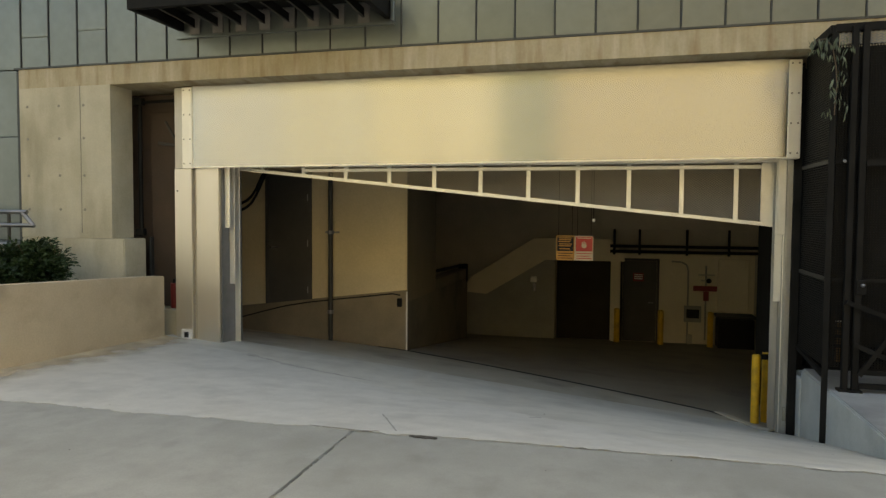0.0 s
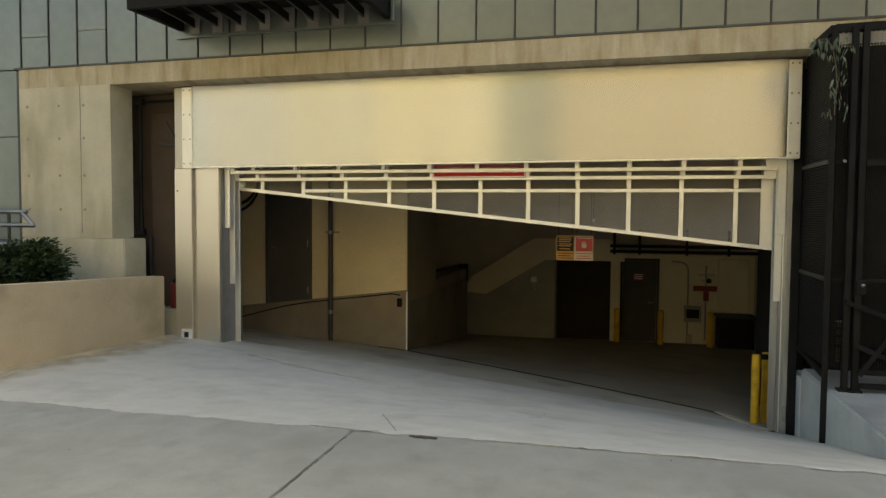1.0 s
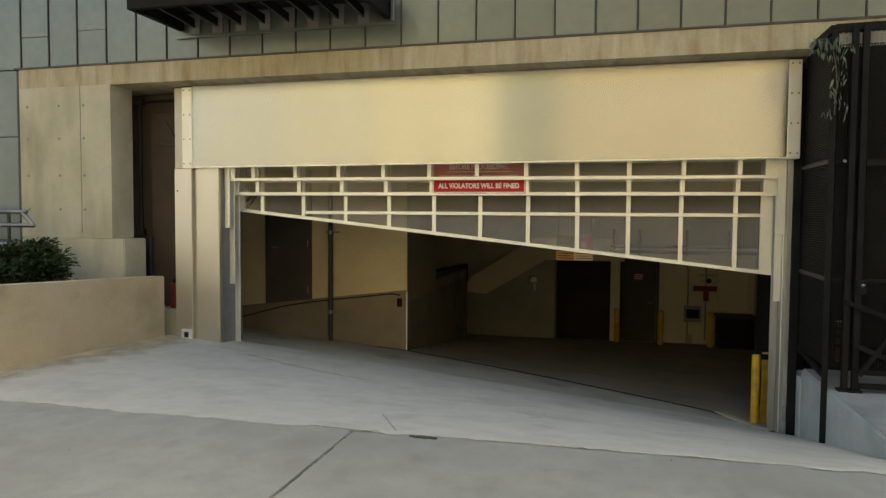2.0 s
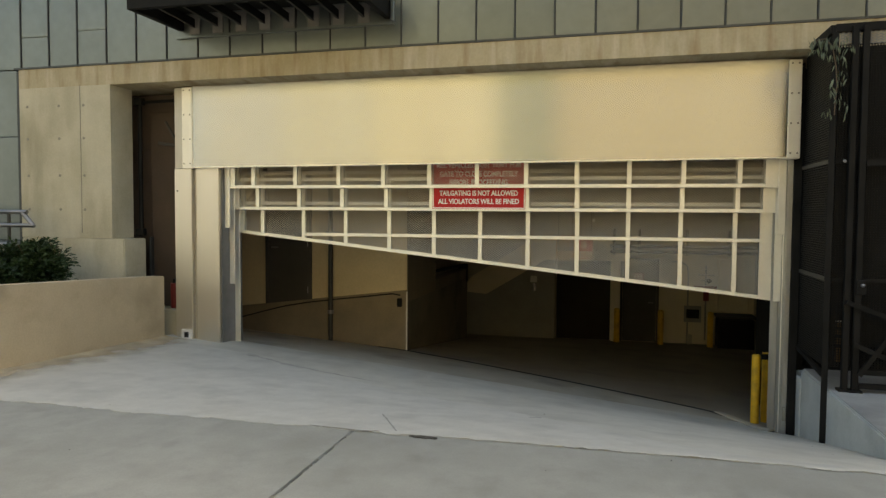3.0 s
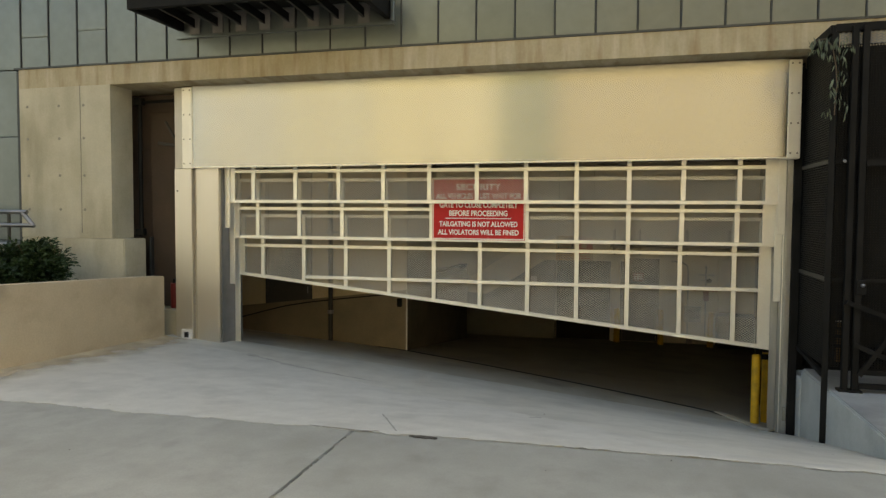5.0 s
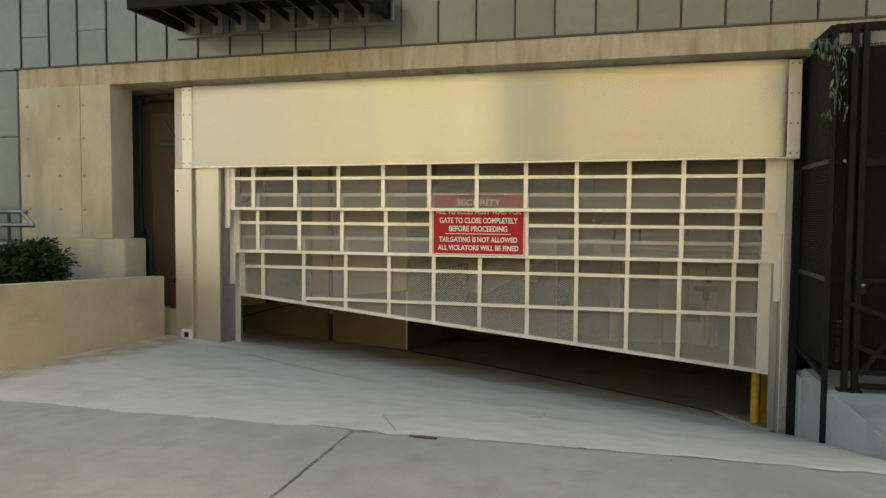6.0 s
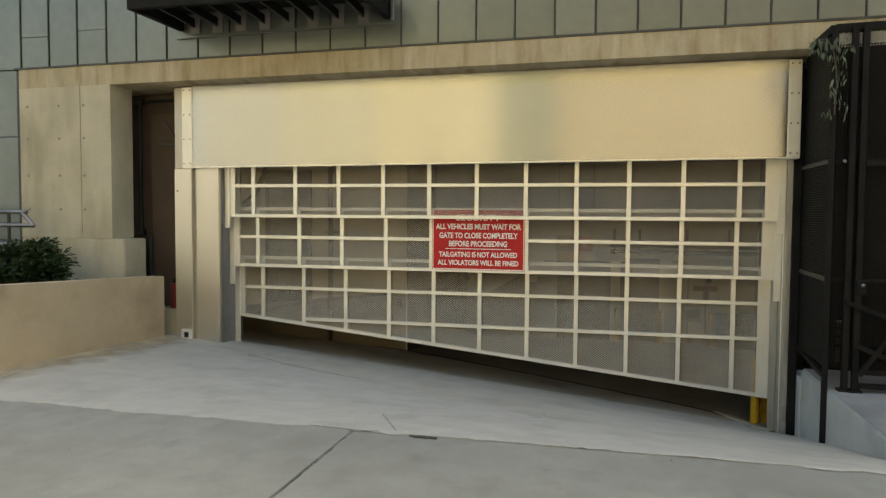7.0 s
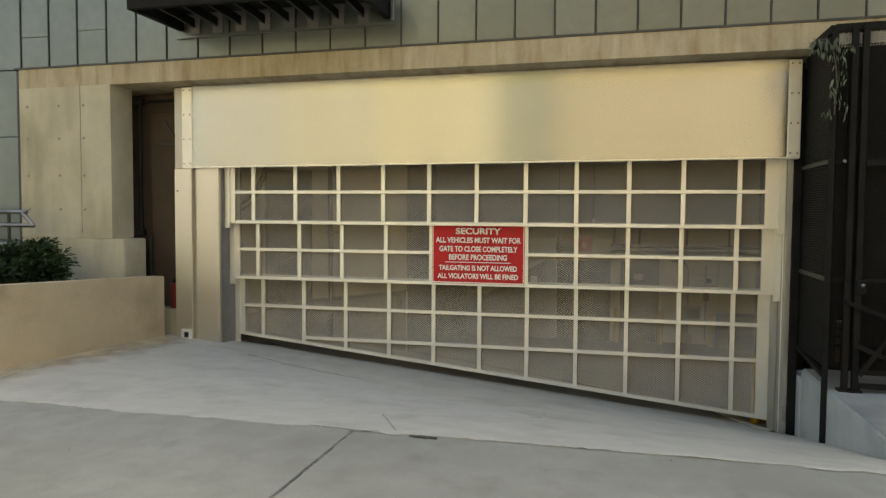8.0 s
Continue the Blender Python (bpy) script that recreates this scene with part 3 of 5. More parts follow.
def build_balcony():
    b = thing("steel_balcony", (-0.8, -0.45, 3.9), "black steel balcony on ribs above the gate", "balcony")
    x0, x1, y0, y1, z = -0.80, 2.06, -1.48, -0.45, 3.93
    bm = bmesh.new()
    box(bm, x0, x1, y0, y0 + 0.07, z, z + 0.30, 0.006)
    part("front_beam", bm, BLACK, b)
    for x in (x0, x1 - 0.07):
        bm = bmesh.new()
        box(bm, x, x + 0.07, y0 + 0.07, y1, z, z + 0.30, 0.006)
        part("side_beam", bm, BLACK, b)
    bm = bmesh.new()
    box(bm, x0 + 0.07, x1 - 0.07, y0 + 0.07, y1, z + 0.22, z + 0.26)
    part("deck", bm, BLACK, b)
    n = 8
    for i in range(n):
        x = -0.595 + 2.30 * i / (n - 1)
        # slender rib under the deck, with a pale plate where it meets the wall
        bm = bmesh.new()
        bar(bm, (x + 0.025, y0 + 0.07, z + 0.14), (x + 0.025, y1 - 0.02, z + 0.09), 0.012, 0.10)
        rib = part("rib", bm, BLACK, b)
        bm = bmesh.new()
        bar(bm, (x + 0.025, y0 + 0.07, z + 0.084), (x + 0.025, y1 - 0.02, z + 0.034), 0.026, 0.010)
        part("flange", bm, DARKGREY, rib)
        bm = bmesh.new()
        box(bm, x - 0.05, x + 0.10, y1 - 0.016, y1, z - 0.05, z + 0.2, 0.004)
        part("fixing_plate", bm, PLATE, b, "dull grey fixing plate")
    bm = bmesh.new()
    slab(bm, x0 - 0.02, x1 + 0.06, y1 - 0.05, y1, lambda x: z - 0.085 + 0.010 * (x - 1), lambda x: z - 0.052 + 0.010 * (x - 1))
    part("wall_trim", bm, CLADDING, b, "pale metal trim along the wall")
    bm = bmesh.new()
    box(bm, x1 + 0.02, x1 + 0.06, y1 - 0.05, y1, z - 0.034, z + 1.2, 0.004)
    part("wall_trim", bm, CLADDING, b, "pale metal trim along the wall")


build_walls()
build_balcony()


# ---- the gate's housing and posts ----
HOOD_Y = -0.2
HOOD_L, HOOD_R, HOOD_B, HOOD_T = -0.79, 6.545, 2.185, 3.27


def build_hood():
    h = thing("gate_hood", (2.9, HOOD_Y, HOOD_B), "brushed aluminium housing above the lifting gate", "gate housing")
    bm = bmesh.new()
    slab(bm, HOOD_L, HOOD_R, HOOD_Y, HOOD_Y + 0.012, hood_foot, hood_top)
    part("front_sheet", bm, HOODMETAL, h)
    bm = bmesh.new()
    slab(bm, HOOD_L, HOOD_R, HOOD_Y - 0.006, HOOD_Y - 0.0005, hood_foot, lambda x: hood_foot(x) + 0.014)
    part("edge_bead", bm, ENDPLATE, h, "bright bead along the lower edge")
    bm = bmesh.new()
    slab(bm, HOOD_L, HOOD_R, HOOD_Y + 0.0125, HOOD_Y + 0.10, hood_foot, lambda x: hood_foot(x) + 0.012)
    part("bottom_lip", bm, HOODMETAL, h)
    bm = bmesh.new()
    box(bm, HOOD_L - 0.150, HOOD_L + 0.0, HOOD_Y - 0.014, HOOD_Y + 0.02, HOOD_B - 0.005, HOOD_T - 0.01, 0.004)
    s1 = part("end_plate", bm, ENDPLATE, h, "riveted aluminium end plate")
    bm = bmesh.new()
    box(bm, HOOD_R, HOOD_R + 0.13, HOOD_Y - 0.014, HOOD_Y + 0.3, HOOD_B + 0.04, HOOD_T + 0.03, 0.004)
    s2 = part("end_plate", bm, ENDPLATE, h, "riveted aluminium end plate")
    bm = bmesh.new()
    tube(bm, (0, 0, 0), (0, -0.006, 0), 0.011, 8, 0.008)
    rv = mesh_of("rivet", bm, RIVET)
    for s, xs in ((s1, (HOOD_L - 0.122, HOOD_L - 0.03)), (s2, (HOOD_R + 0.03, HOOD_R + 0.10))):
        for x in xs:
            for k in range(4):
                piece("rivet", rv, s, (x - 2.9, -0.014, (0.06 if s is s1 else 0.10) + k * 0.325))
    bm = bmesh.new()
    box(bm, HOOD_L - 0.1, HOOD_R + 0.05, 0.42, 0.47, HOOD_B + 0.06, HOOD_T - 0.01)
    part("back_sheet", bm, DARKGREY, h)


def build_posts():
    p = thing("gate_post", (-0.9, -0.19, -0.2), "wide brushed aluminium gate post with a socket at its foot", "gate post")
    zl = -0.26
    bm = bmesh.new()
    box(bm, -1.075, -0.815, HOOD_Y + 0.005, 0.25, zl, HOOD_B - 0.008, 0.006, 2)
    part("cover", bm, POSTMETAL, p)
    bm = bmesh.new()
    box(bm, -1.075, -0.945, HOOD_Y + 0.02, 0.25, HOOD_B - 0.006, HOOD_T - 0.01, 0.006)
    part("upper_cover", bm, DULLMETAL, p)
    bm = bmesh.new()
    tube(bm, (-1.03, HOOD_Y + 0.007, 1.88), (-1.03, HOOD_Y + 0.003, 1.88), 0.012, 10)
    part("bolt_hole", bm, BLACK, p)
    bm = bmesh.new()
    box(bm, -0.775, -0.432, HOOD_Y + 0.045, 0.25, zl, HOOD_B - 0.001, 0.010, 2)
    part("return_cover", bm, POSTMETAL, p)
    bm = bmesh.new()
    box(bm, -0.814, -0.776, HOOD_Y + 0.075, 0.25, zl, HOOD_B - 0.008)
    part("gap_filler", bm, DULLMETAL, p, "dull metal at the back of the gap between the covers")
    # post's inner side, with its shadow put into the darker grey
    bm = bmesh.new()
    box(bm, -0.430, -0.420, HOOD_Y + 0.10, 0.42, zl, HOOD_B - 0.008)
    part("inner_face", bm, PLATE, p, "inner face of the post, greyed for its shade")
    bm = bmesh.new()
    box(bm, -0.985, -0.83, HOOD_Y - 0.012, HOOD_Y + 0.006, -0.135, 0.0, 0.004)
    part("socket_plate", bm, WHITE, p, "pale socket plate")
    bm = bmesh.new()
    box(bm, -0.94, -0.875, HOOD_Y - 0.016, HOOD_Y - 0.01, -0.105, -0.03)
    part("socket", bm, BLACK, p)
    # guide rails, one behind the other and each longer than the one before it
    for x0, x1, foot, lab in ((-0.416, -0.336, -0.27, "pale metal guide rails stepped along the gate post"),
                              (6.502, 6.582, -0.93, "galvanised guide rails stepped beside the gate")):
        g = thing("guide_rail", ((x0 + x1) / 2, 0.1, foot), lab, "guide rail", "guide rails")
        for y, z in ((0.0, 1.385), (0.118, 0.615), (0.256, foot)):
            bm = bmesh.new()
            box(bm, x0, x1, y - 0.042, y - 0.030, z, HOOD_B + 0.05, 0.004)
            part("front_flange", bm, FRAME if foot > -0.5 or z > 0 else RAILMETAL, g)
            bm = bmesh.new()
            w = x0 if x0 < 0 else x1 - 0.008
            box(bm, w, w + 0.008, y - 0.0295, y + 0.05, z + 0.004, HOOD_B + 0.05)
            part("web", bm, RAILMETAL, g)
    bm = bmesh.new()
    box(bm, 6.590, 6.648, -0.075, -0.02, -0.92, HOOD_B + 0.05, 0.010, 2)
    part("outer_channel", bm, RAILMETAL, g)
    bm = bmesh.new()
    box(bm, 6.584, 6.5895, -0.03, 0.30, -0.92, HOOD_B + 0.05)
    part("side_plate", bm, RAILMETAL, g)
    bm = bmesh.new()
    box(bm, 6.60, 6.64, -0.09, -0.076, -0.72, -0.56, 0.004)
    part("latch_box", bm, GREY_WALL, g)
    bm = bmesh.new()
    box(bm, 6.575, 6.648, 0.0, 0.02, -0.92, HOOD_B + 0.05)
    part("backing_plate", bm, FRAME, g)
    bm = bmesh.new()
    box(bm, 6.65, 6.735, -0.09, 0.35, -1.0, 3.28, 0.006)
    solid("dark_column", bm, BLACK, "black steel column beside the gate", "column")


build_hood()
build_posts()


# ---- the lifting gate: three leaves one behind the other ----
BAY, STILE_L, STILE_R = 0.61, -0.40, 6.37


def strands(w, h):
    """A sheet of expanded metal: slanting strands round flat diamonds."""
    bm = bmesh.new()
    dx, dz = 0.0195, 0.0140
    cols, rows = int(w / dx), int(h / dz)
    ox, oz = (w - cols * dx) / 2, 0.003
    for r in range(rows):
        for c in range(cols):
            up = (r + c) % 2 == 0
            x0, x1 = ox + c * dx, ox + (c + 1) * dx
            z = h - oz - r * dz
            za, zb = (z - dz, z) if up else (z, z - dz)
            if min(za, zb) < 0.004:
                continue
            t, d = 0.0034, 0.0048
            q = [bm.verts.new(p) for p in ((x0, 0, za - t), (x1, 0, zb - t), (x1, d, zb + t), (x0, d, za + t))]
            bm.faces.new(q)
    me = bpy.data.meshes.new("expanded_metal")
    bm.to_mesh(me)
    bm.free()
    me.materials.append(MESH)
    return me


SHEETS = {}


def leaf(y, levels, label, foot=None):
    """A leaf with its rails at the given heights, from the top down; foot gives a skewed lowest rail (height at x=0, slope)."""
    low = levels[-1] if foot is None else foot[0]
    g = thing("gate_leaf", (0, y, low), label, "gate", "lifting gate leaves")
    d0, d1 = y - 0.025, y + 0.025
    ft = (lambda x: foot[0] + foot[1] * x) if foot else (lambda x: levels[-1])
    top = levels[0]
    for x0, x1 in ((STILE_L, STILE_L + 0.13), (STILE_R, STILE_R + 0.135)):
        bm = bmesh.new()
        prism(bm, [(x0, ft(x0) - 0.022), (x1, ft(x1) - 0.022), (x1, top + 0.022), (x0, top + 0.022)], d0, d1)
        part("stile", bm, FRAME, g)
    for k, z in enumerate(levels):
        x0 = STILE_L + 0.13
        if foot and k == len(levels) - 1:
            x0 = BAY + 0.0275
        bm = bmesh.new()
        box(bm, x0, STILE_R, d0 + 0.003, d1 - 0.003, z - 0.022, z + 0.022, 0.003)
        part("rail", bm, FRAME, g)
    if foot:
        bm = bmesh.new()
        a, b = STILE_L + 0.13, STILE_R
        prism(bm, [(a, ft(a) - 0.022), (b, ft(b) - 0.022), (b, ft(b) + 0.022), (a, ft(a) + 0.022)], d0 + 0.001, d1 - 0.001)
        part("foot_rail", bm, FRAME, g, "skewed bottom rail following the driveway")
    for i in range(11):
        x = BAY * i
        bm = bmesh.new()
        prism(bm, [(x - 0.026, ft(x - 0.026)), (x + 0.026, ft(x + 0.026)), (x + 0.026, top), (x - 0.026, top)], d0 + 0.006, d1 - 0.006)
        part("mullion", bm, FRAME, g)
    xs = [STILE_L + 0.13] + [BAY * i for i in range(11)] + [STILE_R]
    spans = list(zip(levels[:-1], levels[1:]))
    for i in range(12):
        x0, x1 = xs[i] + (0.0 if i == 0 else 0.024), xs[i + 1] - (0.0 if i == 11 else 0.024)
        cells = list(spans)
        if foot:
            cells.append((levels[-1], None))
            if i < 2:
                cells = cells[:-2] + [(levels[-2], None)]
        for za, zb in cells:
            if zb is None:
                z_low = ft(x1)
                h = za - z_low
                key = ("foot", i)
                if h < 0.03:
                    continue
                if key not in SHEETS:
                    SHEETS[key] = strands_cut(x1 - x0, h, -foot[1])
            else:
                h = za - zb
                key = (round(x1 - x0, 3), round(h, 3))
                z_low = zb
                if key not in SHEETS:
                    SHEETS[key] = strands(x1 - x0, h)
            piece("mesh_infill", SHEETS[key], g, (x0, 0.010, z_low - low))
    return g


def strands_cut(w, h, fall):
    """As strands, with a foot that falls by fall per metre towards the far side."""
    me = strands(w, h)
    bm = bmesh.new()
    bm.from_mesh(me)
    gone = [f for f in bm.faces if f.calc_center_median().z < fall * (w - f.calc_center_median().x)]
    bmesh.ops.delete(bm, geom=gone, context="FACES")
    bm.to_mesh(me)
    bm.free()
    return me


LEAF_C = leaf(0.0, (2.27, 1.87, 1.469), "pale aluminium upper gate leaf with expanded metal infill")
LEAF_B = leaf(0.118, (1.478, 1.097, 0.709), "pale aluminium middle gate leaf carrying a red sign")
LEAF_A = leaf(0.256, (0.722, 0.310, -0.109), "pale aluminium bottom gate leaf with a skewed foot", (-0.1155, -0.103))


def build_gate_sign():
    g = LEAF_B
    x0, x1, z0, z1, y = 4 * BAY + 0.018, 6 * BAY - 0.018, 0.715, 1.475, 0.118 - 0.031
    bm = bmesh.new()
    box(bm, x0, x1, y, y + 0.004, z0, z1, 0.001)
    s = part("warning_sign", bm, REDSIGN, g, "red security sign with white lettering")
    cx = (x0 + x1) / 2
    lines = (("SECURITY", 0.105, 0.575, 1.376), ("ALL VEHICLES MUST WAIT FOR", 0.094, 1.09, 1.262),
             ("GATE TO CLOSE COMPLETELY", 0.094, 1.00, 1.150), ("BEFORE PROCEEDING", 0.094, 0.745, 1.046),
             ("TAILGATING IS NOT ALLOWED", 0.088, 1.00, 0.910), ("ALL VIOLATORS WILL BE FINED", 0.088, 1.035, 0.806))
    for text, size, width, z in lines:
        lettering("lettering", text, size, (cx, y - 0.002, z), WHITE, s, width, "white capital letters", 0.001)
    for z, w in ((0.985, 0.84),):
        bm = bmesh.new()
        box(bm, cx - w / 2, cx + w / 2, y - 0.003, y - 0.0005, z - 0.005, z + 0.005)
        part("rule", bm, WHITE, s)
    bm = bmesh.new()
    for a in ((x0 + 0.006, x1 - 0.006, z0 + 0.004, z0 + 0.018), (x0 + 0.006, x0 + 0.016, z0 + 0.018, z1 - 0.006), (x1 - 0.016, x1 - 0.006, z0 + 0.018, z1 - 0.006)):
        box(bm, a[0], a[1], y - 0.003, y - 0.0005, a[2], a[3])
    part("border", bm, WHITE, s)


build_gate_sign()

# ---- the garage behind the gate ----
def build_garage():
    bm = bmesh.new()
    box(bm, -4.2, 12.2, 0.42, 10.6, 3.30, 3.56)
    solid("ceiling", bm, CEILING, "low pale concrete ceiling of the garage", "ceiling")
    # cream wall that faces the gate, on a bare plinth
    bm = bmesh.new()
    box(bm, -4.2, 1.37, 2.6, 4.5, 0.125, 3.30)
    box(bm, -4.2, 1.37, 2.6, 2.698, -0.5, 0.1245)
    solid("wall_cream", bm, CREAM, "cream painted wall facing the gate", "wall")
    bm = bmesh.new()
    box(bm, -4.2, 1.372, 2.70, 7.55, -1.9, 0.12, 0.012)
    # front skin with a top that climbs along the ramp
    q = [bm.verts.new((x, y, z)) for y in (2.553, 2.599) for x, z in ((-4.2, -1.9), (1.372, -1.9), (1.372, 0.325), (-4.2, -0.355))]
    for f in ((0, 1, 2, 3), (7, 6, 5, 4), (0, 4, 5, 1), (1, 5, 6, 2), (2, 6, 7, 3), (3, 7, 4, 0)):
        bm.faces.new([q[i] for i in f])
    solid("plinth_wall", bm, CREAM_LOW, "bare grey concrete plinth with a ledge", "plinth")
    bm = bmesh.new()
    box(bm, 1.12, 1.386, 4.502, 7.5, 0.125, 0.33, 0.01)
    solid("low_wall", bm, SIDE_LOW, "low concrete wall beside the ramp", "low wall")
    # thin skin on the plinth's side, darker than its front
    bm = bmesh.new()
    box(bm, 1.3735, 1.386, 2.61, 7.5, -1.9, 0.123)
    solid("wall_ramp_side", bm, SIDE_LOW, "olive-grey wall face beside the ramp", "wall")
    bm = bmesh.new()
    box(bm, -4.2, 12.2, 10.0, 10.5, -2.2, 3.30)
    solid("wall_back", bm, DIM_WALL, "grey rear wall of the garage", "wall")
    bm = bmesh.new()
    box(bm, 4.68, 8.05, 9.93, 9.999, -1.9, 0.62, 0.01)
    solid("wall_panel", bm, PALE_WALL, "cream painted lower part of the rear wall", "wall")
    bm = bmesh.new()
    box(bm, 8.6, 8.9, 0.42, 10.5, -2.2, 3.30)
    solid("wall_side", bm, GREY_WALL, "dark side wall of the garage", "wall")
    bm = bmesh.new()
    box(bm, -4.4, -4.2, 0.42, 10.5, -2.2, 3.56)
    solid("wall_far_side", bm, GREY_WALL, "dark far side wall of the garage", "wall")
    # alcove walls: depth and near-black colour added to keep the cage dark
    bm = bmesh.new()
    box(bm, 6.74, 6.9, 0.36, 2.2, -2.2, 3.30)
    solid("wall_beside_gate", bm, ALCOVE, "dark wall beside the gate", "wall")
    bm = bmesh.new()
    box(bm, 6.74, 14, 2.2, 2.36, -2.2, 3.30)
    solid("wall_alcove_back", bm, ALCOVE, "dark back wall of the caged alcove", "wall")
    # thin skin on the cream wall's side, darker than its front
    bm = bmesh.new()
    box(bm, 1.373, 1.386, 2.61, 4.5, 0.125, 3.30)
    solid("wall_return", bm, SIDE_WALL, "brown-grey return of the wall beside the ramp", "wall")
    bm = bmesh.new()
    box(bm, -4.2, -0.5, 0.45, 0.54, -0.6, 3.30)
    solid("wall_inside_post", bm, GREY_WALL, "dark wall behind the gate post", "wall")


def build_bulkhead():
    bm = bmesh.new()
    box(bm, 4.4, 8.59, 9.0, 9.99, 1.25, 3.299)
    solid("bulkhead", bm, DIM_WALL, "dark bulkhead above the rear pipes", "bulkhead")


def steel_door(at, w, h, label, sign=False, side=1):
    x, y, z = at
    d = thing("steel_door", at, label, "door")
    bm = bmesh.new()
    for a in ((x - 0.06, x, z, z + h + 0.06), (x + w, x + w + 0.06, z, z + h + 0.06), (x, x + w, z + h, z + h + 0.06)):
        box(bm, a[0], a[1], y - 0.045, y - 0.001, a[2], a[3], 0.004)
    part("door_frame", bm, DOORPAINT, d)
    bm = bmesh.new()
    box(bm, x + 0.004, x + w - 0.004, y - 0.03, y - 0.002, z + 0.008, z + h - 0.004, 0.003)
    lf = part("door_leaf", bm, DOORPAINT, d)
    hx = x + w - 0.09 if side > 0 else x + 0.09
    bm = bmesh.new()
    tube(bm, (hx, y - 0.03, z + 1.0), (hx, y - 0.085, z + 1.0), 0.012)
    tube(bm, (hx - 0.06 * side - 0.05 * side, y - 0.08, z + 1.0), (hx + 0.01 * side, y - 0.08, z + 1.0), 0.012)
    part("door_handle", bm, STEEL, lf, "steel lever handle")
    if not sign:
        for k in (0.22, 1.02, 1.8):
            bm = bmesh.new()
            tube(bm, (x + w - 0.004, y - 0.038, z + k), (x + w - 0.004, y - 0.038, z + k + 0.11), 0.012, 8)
            part("hinge", bm, STEEL, lf)
    else:
        bm = bmesh.new()
        box(bm, x + w / 2 - 0.16, x + w / 2 + 0.10, y - 0.034, y - 0.03, z + 1.53, z + 1.74)
        s = part("door_sign", bm, FIRE_RED, lf, "small red notice")
        bm = bmesh.new()
        for k in range(3):
            box(bm, x + w / 2 - 0.13, x + w / 2 + 0.07, y - 0.037, y - 0.0342, z + 1.585 + k * 0.05, z + 1.605 + k * 0.05)
        part("print_bar", bm, WHITE, s)
    return d


def bollard(at, h, r=0.075):
    b = thing("bollard", at, "yellow painted steel bollard standing on the floor", "bollard", "bollards")
    x, y, z = at
    bm = bmesh.new()
    tube(bm, (x, y, z), (x, y, z + h - 0.03), r, 16)
    part("post", bm, YELLOW, b, smooth=True)
    bm = bmesh.new()
    bmesh.ops.create_uvsphere(bm, u_segments=16, v_segments=8, radius=r, matrix=Matrix.Translation((x, y, z + h - 0.03)) @ Matrix.Diagonal((1, 1, 0.45, 1)))
    part("cap", bm, YELLOW, b, smooth=True)
    return b


